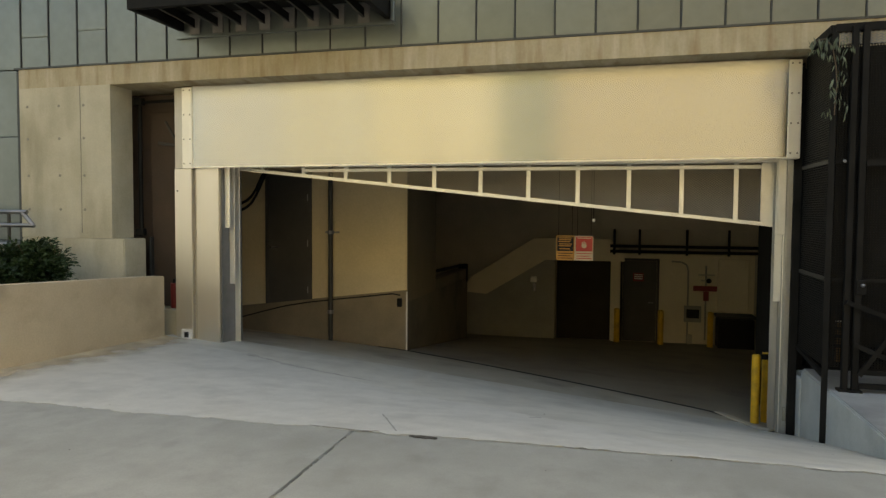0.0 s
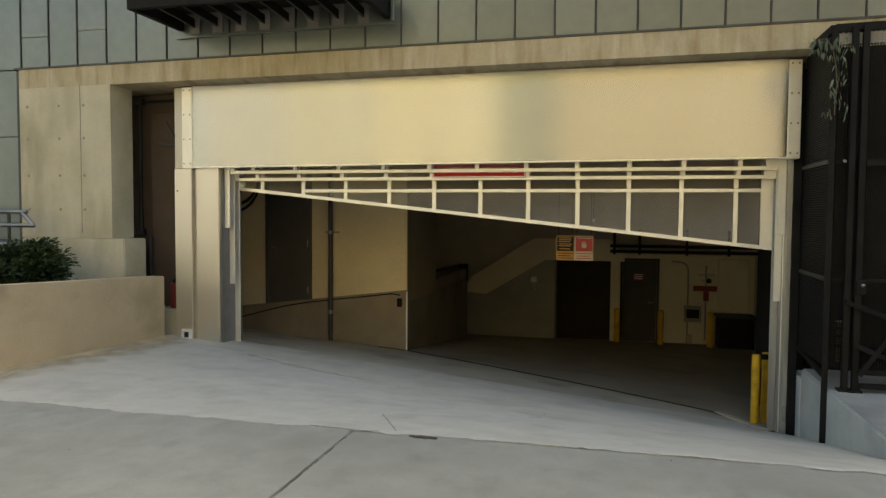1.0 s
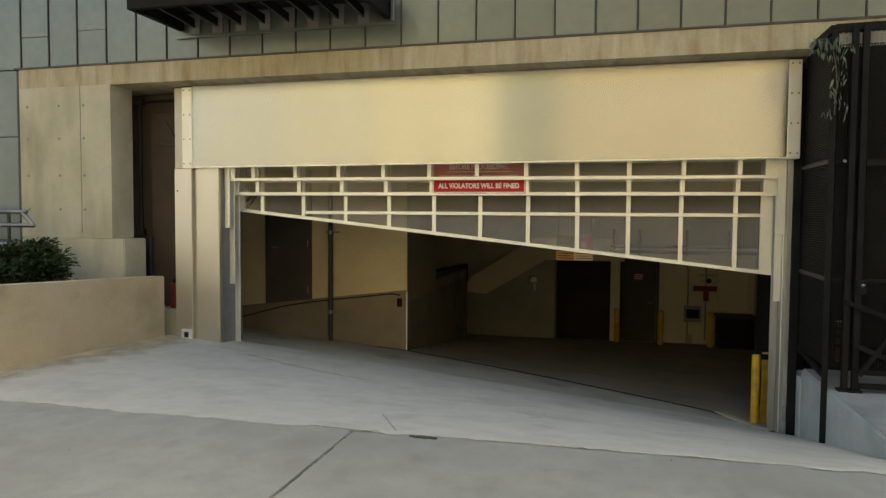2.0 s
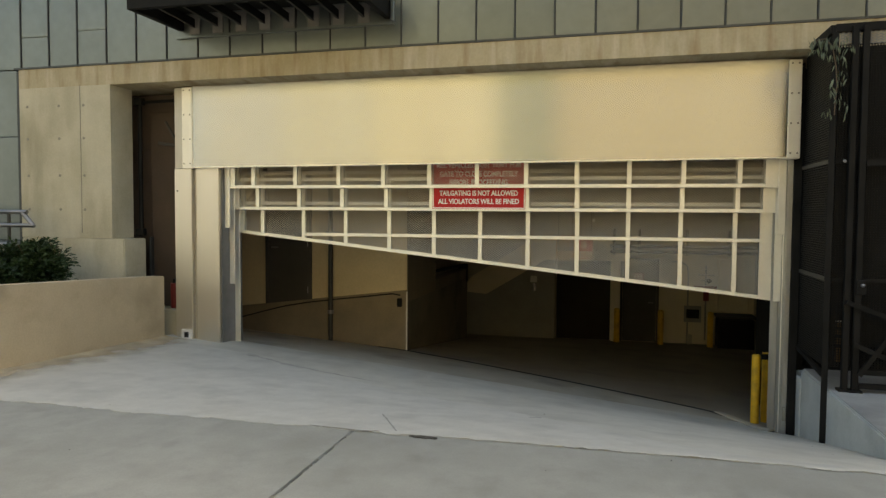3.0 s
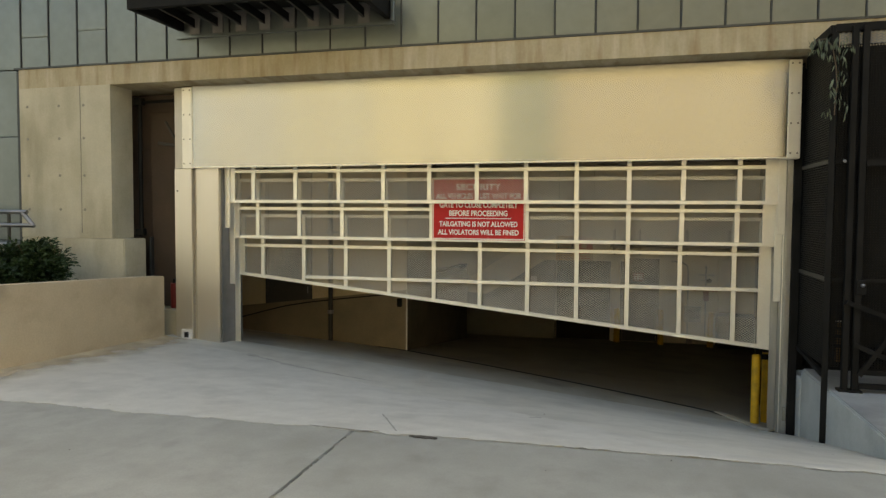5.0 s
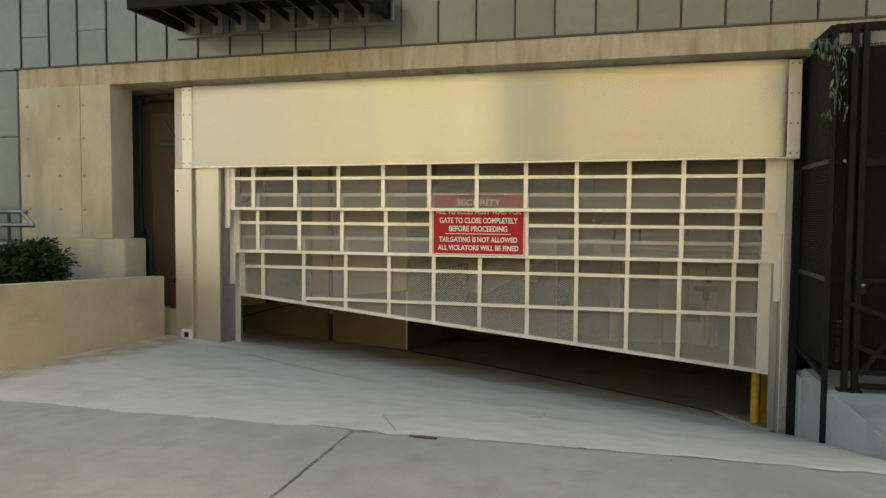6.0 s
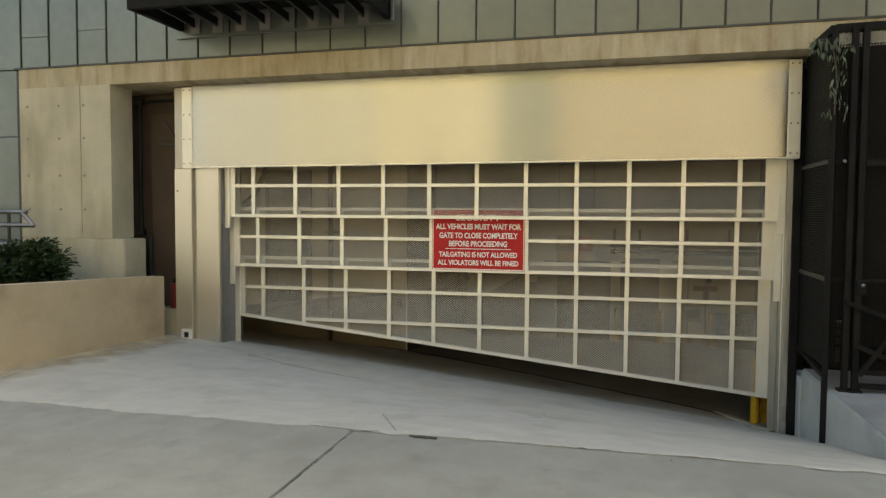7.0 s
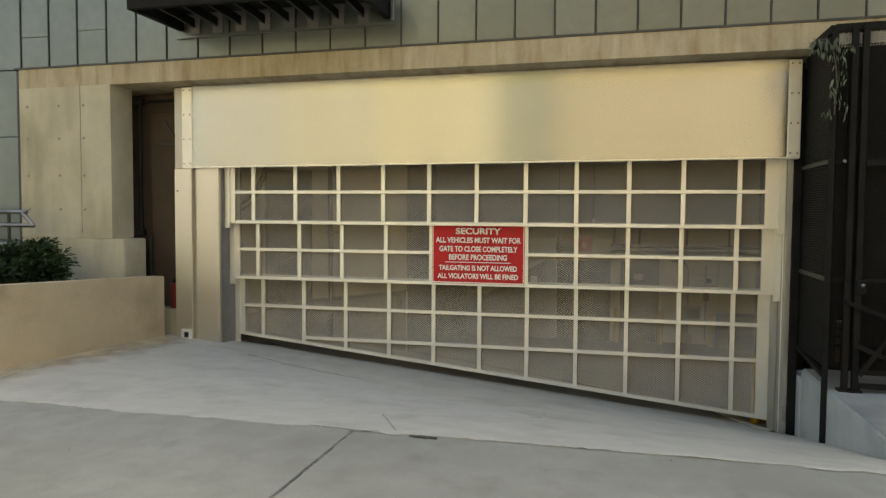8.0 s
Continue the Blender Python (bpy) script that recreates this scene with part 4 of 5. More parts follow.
def build_garage_things():
    steel_door((-1.12, 2.6, 0.0), 0.74, 2.26, "charcoal steel door in the cream wall above the plinth", side=-1)
    steel_door((4.92, 9.93, ramp(5, 9.9)), 0.83, 2.05, "charcoal steel door with a red notice in the rear wall", sign=True)
    for x in (4.79, 5.83, 6.98):
        bollard((x, 9.35, ramp(x, 9.35) - 0.01), 0.86, 0.07)
    # downpipe on the cream wall
    p = thing("downpipe", (0.05, 2.52, -0.62), "dark metal downpipe clamped to the cream wall", "pipe")
    bm = bmesh.new()
    tube(bm, (0.05, 2.52, ramp(0.05, 2.5) - 0.02), (0.05, 2.52, 3.29), 0.038, 12)
    part("pipe", bm, DARKGREY, p, smooth=True)
    for z in (-0.08, 1.27):
        bm = bmesh.new()
        tube(bm, (0.05, 2.52, z - 0.03), (0.05, 2.52, z + 0.03), 0.052, 12)
        box(bm, -0.06, 0.18, 2.56, 2.594, z - 0.015, z + 0.015)
        part("clamp", bm, STEEL, p)
    # cable sagging along the plinth
    c = bmesh.new()
    knots = ((-1.62, -0.235), (-1.21, -0.12), (-0.83, -0.02), (-0.40, 0.06), (0.03, 0.12), (0.60, 0.19), (1.14, 0.26), (1.34, 0.23))
    pts = []
    for (xa, za), (xb, zb) in zip(knots, knots[1:]):
        pts += [(xa + (xb - xa) * s / 3, 2.543, za + (zb - za) * s / 3) for s in range(3)]
    for a, b in zip(pts, pts[1:]):
        tube(c, a, b, 0.010, 6)
    solid("wall_cable", c, BLACK, "black cable running up along the plinth wall", "cable", kind="thing")
    c = bmesh.new()
    for off in (0.0, 0.10):
        knots = ((-1.7, 1.50), (-1.45, 1.52), (-1.25, 1.56), (-1.04, 1.63), (-0.94, 1.68), (-0.86, 1.745), (-0.78, 1.86), (-0.71, 2.0), (-0.65, 2.12), (-0.61, 2.23), (-0.57, 2.45), (-0.54, 2.8), (-0.53, 3.31))
        pts = [(x - off * 0.5, 1.5 + off, min(3.31, z + off * 1.1)) for x, z in knots]
        for a, b in zip(pts, pts[1:]):
            tube(c, a, b, 0.022, 8)
    solid("hanging_cable", c, BLACK, "black cables curving down from the ceiling", "cable", kind="thing")
    # white stripe and switch at the corner of the low wall
    bm = bmesh.new()
    tube(bm, (1.385, 2.56, ramp(1.4, 2.5) - 0.06), (1.385, 2.56, 0.30), 0.013, 8)
    solid("corner_guard", bm, WHITE, "white conduit up the corner of the low wall", "conduit", kind="thing")
    s = thing("switch_box", (1.26, 2.58, 0.08), "small black switch box on the low wall", "switch")
    bm = bmesh.new()
    box(bm, 1.23, 1.31, 2.50, 2.554, 0.05, 0.19, 0.008, 2)
    part("case", bm, BLACK, s)
    # stair in the rear
    st = thing("concrete_stair", (2.6, 9.7, -1.5), "pale concrete stair flight against the rear wall", "stair")
    bm = bmesh.new()
    prism(bm, [(0.98, -0.42), (1.52, -0.46), (3.02, 0.45), (4.95, 0.45), (4.95, 0.62), (4.6, 0.99), (2.72, 0.99), (1.13, -0.02), (0.95, -0.26)], 9.3, 9.5)
    part("stringer", bm, PALE_WALL, st, "pale sloping stair side")
    for k in range(9):
        bm = bmesh.new()
        x = 1.25 + k * 0.17
        box(bm, x, x + 0.2, 9.5, 10.0, -0.33 + k * 0.115, -0.2 + k * 0.115)
        part("step", bm, GREY_WALL, st)
    bm = bmesh.new()
    prism(bm, [(1.0, -1.9), (3.25, -1.9), (3.25, 0.445), (3.0, 0.445), (1.52, -0.45), (1.0, -0.41)], 9.42, 9.6)
    solid("wall_under_stair", bm, GREY_WALL, "grey wall below the stair", "wall")
    # thin dark sheet on the rear wall, painted shade in place of depth
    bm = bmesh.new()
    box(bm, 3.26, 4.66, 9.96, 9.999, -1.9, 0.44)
    solid("dark_doorway", bm, RECESS_SHADE, "dark sheet painting the shaded recess below the stair landing", "recess")
    bm = bmesh.new()
    box(bm, 4.62, 4.86, 9.6, 9.928, -1.9, 0.60, 0.008)
    solid("pilaster", bm, PALE_WALL, "cream painted pilaster by the door", "pilaster")
    e = thing("call_box", (2.72, 9.4, -0.36), "small pale call box on the grey wall", "call box")
    bm = bmesh.new()
    box(bm, 2.64, 2.80, 9.35, 9.419, -0.13, 0.03, 0.01)
    part("case", bm, WHITE, e)
    bm = bmesh.new()
    box(bm, 2.70, 2.78, 9.37, 9.419, -0.36, -0.14, 0.008)
    part("handset", bm, STEEL, e)
    # pipes under the ceiling at the rear
    pr = thing("pipe_run", (6.3, 9.2, 0.9), "black pipes hung on rods along the rear wall", "pipes")
    for z in (0.83, 0.70):
        bm = bmesh.new()
        tube(bm, (4.6, 9.3, z), (8.5, 9.3, z), 0.038, 10)
        part("pipe", bm, BLACK, pr, smooth=True)
    for x in (4.7, 5.3, 6.4, 7.35, 8.3):
        bm = bmesh.new()
        tube(bm, (x, 9.3, 0.62), (x, 9.3, 1.26), 0.03, 8)
        part("hanger", bm, BLACK, pr)
    # signs hanging behind the gate
    for x0, main, low, nm, lab in ((3.955, SIGNBLACK, ORANGE, "hanging_sign", "orange and black notice hanging inside the gate"),
                                   (4.205, BRIGHTRED, BUFF, "hanging_sign", "red and white notice hanging inside the gate")):
        g = thing(nm, (x0 + 0.12, 1.0, 0.98), lab, "sign", "hanging signs")
        bm = bmesh.new()
        box(bm, x0, x0 + 0.243, 1.0, 1.005, 0.98, 1.315, 0.001)
        plate = part("plate", bm, low, g)
        bm = bmesh.new()
        box(bm, x0 + 0.012, x0 + 0.231, 0.996, 0.9995, 1.105, 1.30)
        part("field", bm, main, plate)
        bm = bmesh.new()
        ink, rows = (ORANGE, (1.282, 1.258, 1.232, 1.20, 1.175, 1.135)) if main is SIGNBLACK else (BUFF, (1.283,))
        for k, z in enumerate(rows):
            box(bm, x0 + 0.03 + 0.01 * (k % 2), x0 + 0.21 - 0.012 * (k % 3), 0.993, 0.9958, z - 0.006, z + 0.006)
        if main is BRIGHTRED:
            tube(bm, (x0 + 0.12, 0.9955, 1.18), (x0 + 0.12, 0.993, 1.18), 0.034, 14)
            for k in (-1, 0, 1):
                box(bm, x0 + 0.112 + k * 0.022, x0 + 0.126 + k * 0.022, 0.993, 0.9957, 1.19, 1.238 - 0.012 * abs(k))
        part("print_bar", bm, ink, plate)
        bm = bmesh.new()
        for k, z in enumerate((1.075, 1.04, 1.01)):
            box(bm, x0 + 0.02, x0 + 0.22 - 0.03 * (k % 2), 0.996, 0.9995, z - 0.005, z + 0.005)
        part("print_bar", bm, SIGNBLACK if main is SIGNBLACK else BRIGHTRED, plate)
        bm = bmesh.new()
        for x in (x0 + 0.03, x0 + 0.21):
            tube(bm, (x, 1.003, 1.30), (x, 1.003, 3.30), 0.003, 6)
        part("wire", bm, BLACK, g)
    l = thing("sensor", (4.44, 1.0, 1.5), "small white sensor hanging on a rod", "sensor")
    bm = bmesh.new()
    box(bm, 4.425, 4.465, 0.98, 1.01, 1.50, 1.545, 0.004)
    part("case", bm, WHITE, l)
    bm = bmesh.new()
    tube(bm, (4.445, 1.0, 1.54), (4.445, 1.0, 3.30), 0.005, 6)
    part("rod", bm, BLACK, l)
    # red valve plate, meter and bin by the rear wall
    v = thing("valve_sign", (6.95, 9.92, -0.2), "red plate on a grey standpipe", "valve sign")
    bm = bmesh.new()
    box(bm, 6.62, 7.18, 9.86, 9.88, -0.28, -0.15, 0.004)
    part("plate", bm, FIRE_RED, v)
    bm = bmesh.new()
    box(bm, 6.86, 6.99, 9.865, 9.885, -0.52, -0.285)
    part("tag", bm, FIRE_RED, v)
    bm = bmesh.new()
    tube(bm, (6.92, 9.91, -1.5), (6.92, 9.91, 0.35), 0.02, 8)
    part("standpipe", bm, GREY_WALL, v)
    for k, (xa, xb, z) in enumerate(((6.74, 7.12, 0.12), (6.80, 7.05, -0.02))):
        bm = bmesh.new()
        tube(bm, (xa, 9.89, z), (xb, 9.89, z), 0.018, 8)
        part("branch_pipe", bm, DIM_WALL, v)
    bm = bmesh.new()
    tube(bm, (6.98, 9.86, -0.02), (6.98, 9.80, -0.02), 0.06, 12)
    part("valve_wheel", bm, BLACK, v)
    q = thing("conduit", (6.3, 9.9, -1.6), "pale conduit running up the rear wall", "conduit")
    bm = bmesh.new()
    pts = [(6.50, 9.905, ramp(6.5, 9.9) - 0.02), (6.50, 9.905, 0.2), (6.46, 9.905, 0.36), (6.33, 9.905, 0.43), (6.1, 9.905, 0.44)]
    for a, c2 in zip(pts, pts[1:]):
        tube(bm, a, c2, 0.02, 8)
    part("pipe", bm, GREY_WALL, q)
    bm = bmesh.new()
    box(bm, 6.50, 6.62, 9.85, 9.925, ramp(6.5, 9.9) - 0.01, -1.38, 0.01)
    part("foot_box", bm, DIM_WALL, q)
    r2 = thing("ramp_handrail", (1.25, 6.0, 0.33), "black handrail on the low wall beside the ramp", "handrail")
    bm = bmesh.new()
    tube(bm, (1.25, 4.55, 0.46), (1.25, 7.45, 0.40), 0.035, 10)
    part("rail", bm, BLACK, r2, smooth=True)
    for y in (4.8, 7.4):
        bm = bmesh.new()
        box(bm, 1.20, 1.30, y - 0.05, y + 0.05, 0.325, 0.44, 0.01)
        part("bracket", bm, BLACK, r2)
    bm = bmesh.new()
    box(bm, 1.28, 1.40, 7.36, 7.5, 0.02, 0.44, 0.02)
    part("end_plate", bm, BLACK, r2)
    m = thing("meter_box", (6.6, 9.9, -1.0), "grey meter box with a dark window on the cream wall", "meter")
    bm = bmesh.new()
    box(bm, 6.42, 6.82, 9.84, 9.929, -1.06, -0.66, 0.01)
    part("case", bm, GREY_WALL, m)
    bm = bmesh.new()
    box(bm, 6.47, 6.77, 9.834, 9.842, -0.96, -0.74)
    part("window", bm, SIGNBLACK, m)
    k = thing("waste_bin", (7.5, 9.4, -1.6), "black waste bin standing by the rear wall", "bin")
    bm = bmesh.new()
    box(bm, 7.15, 7.95, 9.2, 9.8, ramp(7.5, 9.4) - 0.02, -0.85, 0.03, 2)
    part("body", bm, BLACK, k)
    bm = bmesh.new()
    box(bm, 7.10, 8.0, 9.15, 9.85, -0.848, -0.80, 0.015, 2)
    part("lid", bm, DARKGREY, k)
    c = thing("wall_cabinet", (7.5, 9.9, 0.0), "cream cabinet on the rear wall", "cabinet")
    bm = bmesh.new()
    box(bm, 7.2, 7.9, 9.80, 9.928, -0.78, 0.52, 0.012)
    part("body", bm, PALE_WALL, c)
    # yellow guard posts at the gate's foot
    b = bollard((6.415, 0.47, ramp(6.4, 0.47) - 0.01), 0.86, 0.05)
    g = thing("guard_rail", (6.52, 0.62, -0.9), "yellow steel guard post with a black band behind the gate rail", "guard post")
    bm = bmesh.new()
    box(bm, 6.512, 6.60, 0.6, 0.68, ramp(6.5, 0.6) - 0.02, -0.08, 0.01)
    part("post", bm, YELLOW, g)
    bm = bmesh.new()
    box(bm, 6.496, 6.604, 0.596, 0.684, -0.16, -0.09)
    part("band", bm, BLACK, g)


build_garage()
build_bulkhead()
build_garage_things()


# ---- left of the gate: planter, shrub, handrail ----
def build_left():
    pl = thing("planter", (-2, -2, 0), "low tan concrete planter wall beside the driveway", "planter", kind="structure")
    bm = bmesh.new()
    ys, zs, thick = (-3.985, -0.26), (0.905, 0.728), 0.2
    v = []
    for y, z in zip(ys, zs):
        v.append([bm.verts.new((x, y, zz)) for x, zz in ((-1.2, -0.4), (-1.2, z), (-1.2 - thick, z), (-1.2 - thick, -0.4))])
    for k in range(4):
        bm.faces.new((v[0][k], v[0][(k + 1) % 4], v[1][(k + 1) % 4], v[1][k]))
    bm.faces.new(v[0])
    bm.faces.new(v[1][::-1])
    bmesh.ops.bevel(bm, geom=[e for e in bm.edges], offset=0.012, segments=2, affect="EDGES")
    part("side_wall", bm, PLANTER, pl)
    bm = bmesh.new()
    box(bm, -9, -1.402, -3.985, -3.79, -0.4, 0.90, 0.012, 2)
    part("front_wall", bm, PLANTER, pl)
    bm = bmesh.new()
    box(bm, -9, -1.402, -3.788, -0.515, -0.4, 0.62)
    part("soil", bm, SOIL, pl, "dark planting soil")


def foliage(name, spots, rnd, material, size, parent, label="", slim=1.0):
    """Many leaves in one crown mesh."""
    verts, faces = [], []
    for c, d in spots:
        ln = size * rnd.uniform(0.7, 1.25)
        wd = ln * rnd.uniform(0.42, 0.6) * slim
        q = d.to_track_quat("X", "Z").to_matrix()
        roll = Matrix.Rotation(rnd.uniform(-0.9, 0.9), 3, "X")
        b = len(verts)
        for u, w in ((0, 0), (0.35, 0.5), (0.7, 0.42), (1, 0), (0.7, -0.42), (0.35, -0.5)):
            p = q @ (roll @ Vector((u * ln, w * wd, abs(w) * wd * 0.5 - 0.25 * ln * u * u)))
            verts.append(tuple(c + p))
        m = len(verts)
        verts.append(tuple(c + q @ (roll @ Vector((0.5 * ln, 0, -0.06 * ln)))))
        for k in range(6):
            faces.append((b + k, b + (k + 1) % 6, m))
    o = origin_of(parent)
    me = bpy.data.meshes.new(name)
    me.from_pydata([tuple(Vector(v) - o) for v in verts], [], faces)
    me.materials.append(material)
    ob = new(name, me)
    ob.parent = parent
    return tagged(ob, label)


def build_shrubs():
    rnd = random.Random(5)
    for x, y, r, h in ((-2.31, -1.22, 0.42, 0.86), (-2.62, -1.35, 0.42, 0.68), (-2.45, -1.75, 0.36, 0.46), (-3.2, -1.5, 0.45, 0.56), (-2.8, -2.1, 0.40, 0.42), (-2.20, -1.4, 0.28, 0.58)):
        s = thing("shrub", (x, y, 0.62), "dark green evergreen shrub growing in the planter", "shrub", "planter shrubs")
        bm = bmesh.new()
        ends = []
        for k in range(9):
            a = k * 2.4 + rnd.uniform(-0.3, 0.3)
            e = Vector((x + r * 0.75 * math.cos(a) * rnd.uniform(0.3, 1), y + r * 0.75 * math.sin(a) * rnd.uniform(0.3, 1), 0.62 + h * rnd.uniform(0.4, 0.7)))
            tube(bm, (x, y, 0.6), e, 0.012, 6, 0.004)
            ends.append(e)
        part("stem", bm, BARK, s)
        spots = []
        # sprays of leaves, each round a twig's end, over a thinner inner fill
        for spray in range(46):
            d = Vector((rnd.gauss(0, 1), rnd.gauss(0, 1), abs(rnd.gauss(0, 0.9)) + 0.05)).normalized()
            rr = (0.80 + 0.30 * noise.noise(d * 2.3 + Vector((x * 3, y, 0)))) * rnd.uniform(0.74, 0.94)
            tip = Vector((x + d.x * r * rr, y + d.y * r * rr, 0.62 + d.z * h * rr))
            reach = rnd.uniform(0.055, 0.10)
            for k in range(46):
                o = Vector((rnd.gauss(0, 1), rnd.gauss(0, 1), rnd.gauss(0, 0.55))) * reach * 0.6
                way = (d * 0.8 + o.normalized() * 0.9 + Vector((0, 0, rnd.uniform(-0.5, 0.25)))).normalized()
                spots.append((tip + o, way))
        for k in range(800):
            d = Vector((rnd.gauss(0, 1), rnd.gauss(0, 1), abs(rnd.gauss(0, 0.9)) + 0.05)).normalized()
            rr = rnd.uniform(0.35, 0.70)
            spots.append((Vector((x + d.x * r * rr, y + d.y * r * rr, 0.62 + d.z * h * rr)), (d + Vector((rnd.uniform(-0.7, 0.7), rnd.uniform(-0.7, 0.7), rnd.uniform(-0.3, 0.5)))).normalized()))
        foliage("crown", spots, rnd, LEAF, 0.062, s, "dense glossy leaves")


def build_handrail():
    h = thing("handrail", (-2.9, -1.0, 0.62), "brushed steel handrail with two tubes behind the shrub", "handrail")
    for z, x1 in ((1.585, -2.70), (1.41, -2.61), (1.16, -2.95)):
        bm = bmesh.new()
        tube(bm, (-6.0, -1.0, z), (x1, -1.0, z), 0.027, 14)
        part("rail", bm, STEEL, h, smooth=True)
    bm = bmesh.new()
    tube(bm, (-2.77, -1.0, 1.575), (-2.61, -1.0, 1.41), 0.03, 14)
    bmesh.ops.create_uvsphere(bm, u_segments=12, v_segments=8, radius=0.03, matrix=Matrix.Translation((-2.61, -1.0, 1.41)))
    part("return_bend", bm, STEEL, h, smooth=True)
    for x in (-3.0, -4.3, -5.6):
        bm = bmesh.new()
        tube(bm, (x, -0.99, 0.6), (x, -0.99, 1.58), 0.022, 12)
        part("baluster", bm, DARKGREY, h, smooth=True)


def build_recess():
    # pipe frame and extinguisher in the shaded recess
    p = thing("recess_pipe", (-1.62, 0.1, 1.3), "dark pipe clamped in the recess beside the pier", "pipe")
    bm = bmesh.new()
    tube(bm, (-1.755, 0.02, 1.25), (-1.755, 0.02, 3.12), 0.03, 12)
    part("pipe", bm, BLACK, p, smooth=True)
    bm = bmesh.new()
    tube(bm, (-1.755, 0.02, 3.12), (-1.1, 0.02, 3.13), 0.022, 12)
    part("cross_pipe", bm, BLACK, p, smooth=True)
    for z in (1.26, 3.08):
        bm = bmesh.new()
        box(bm, -1.82, -1.70, -0.03, 0.06, z, z + 0.1, 0.008)
        part("clamp", bm, BLACK, p)
    bm = bmesh.new()
    tube(bm, (-1.42, 0.12, 2.86), (-1.14, 0.10, 2.42), 0.018, 10)
    part("brace", bm, DOORPAINT, p, smooth=True)
    bm = bmesh.new()
    tube(bm, (-1.52, 0.10, 2.56), (-1.10, 0.10, 2.50), 0.022, 10)
    part("branch_pipe", bm, DOORPAINT, p, smooth=True)
    d = thing("recess_door", (-1.4, 0.22, 0.26), "dark brown door leaf in the recess", "door")
    bm = bmesh.new()
    box(bm, -1.72, -1.09, 0.205, 0.246, 0.26, 3.0, 0.006)
    part("door_leaf", bm, BROWN_WALL, d)
    bm = bmesh.new()
    box(bm, -1.715, -1.685, 0.12, 0.2, 0.26, 1.24, 0.006)
    part("door_stop", bm, DARKGREY, d)
    e = thing("fire_extinguisher", (-1.28, 0.08, 0.25), "red fire extinguisher standing in the recess", "extinguisher")
    bm = bmesh.new()
    tube(bm, (-1.28, 0.08, 0.25), (-1.28, 0.08, 0.60), 0.055, 16)
    part("body", bm, FIRE_RED, e, smooth=True)
    bm = bmesh.new()
    tube(bm, (-1.28, 0.08, 0.60), (-1.28, 0.08, 0.66), 0.025, 10)
    part("valve", bm, BLACK, e)
    bm = bmesh.new()
    box(bm, -1.62, -1.08, -0.10, 0.246, -0.3, 0.25, 0.01)
    solid("recess_step", bm, CONCRETE, "concrete step in the recess", "step")


build_left()
build_shrubs()
build_handrail()
build_recess()


# ---- right of the gate: landing, steel cage, stair rails ----
def build_right():
    bm = bmesh.new()
    box(bm, 6.752, 14, -3.985, -0.24, -1.3, -0.08, 0.014, 2)
    solid("landing", bm, PLINTH, "blue-grey painted concrete landing beside the driveway", "landing")
    # top sheet in a darker grey than the landing's sides
    bm = bmesh.new()
    box(bm, 6.775, 13.99, -3.95, -0.25, -0.079, -0.075)
    solid("landing_deck", bm, DECK, "darker grey top sheet of the landing", "deck")
    bm = bmesh.new()
    box(bm, 6.74, 14, -0.238, 0.24, -1.3, -0.19, 0.012)
    solid("landing_step", bm, PLINTH, "lower concrete step of the landing", "step")
    # alcove floor and end wall, coloured near-black for shade
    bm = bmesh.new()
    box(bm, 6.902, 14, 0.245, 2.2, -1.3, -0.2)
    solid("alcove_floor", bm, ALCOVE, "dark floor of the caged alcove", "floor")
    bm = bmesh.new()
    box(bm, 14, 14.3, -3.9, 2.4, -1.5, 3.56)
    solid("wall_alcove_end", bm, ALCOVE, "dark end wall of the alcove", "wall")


def wire_panel(bm, a, b, z0, z1, step, r):
    """Upright and level wires between two plan points."""
    a, b = Vector((*a, 0)), Vector((*b, 0))
    n = max(1, int((b - a).length / step))
    for k in range(n + 1):
        p = a.lerp(b, k / n)
        bar(bm, (p.x, p.y, z0), (p.x, p.y, z1), r, r)
    m = int((z1 - z0) / step)
    for k in range(m + 1):
        z = z0 + (z1 - z0) * k / m
        bar(bm, (a.x, a.y, z), (b.x, b.y, z), r, r)
    return bm


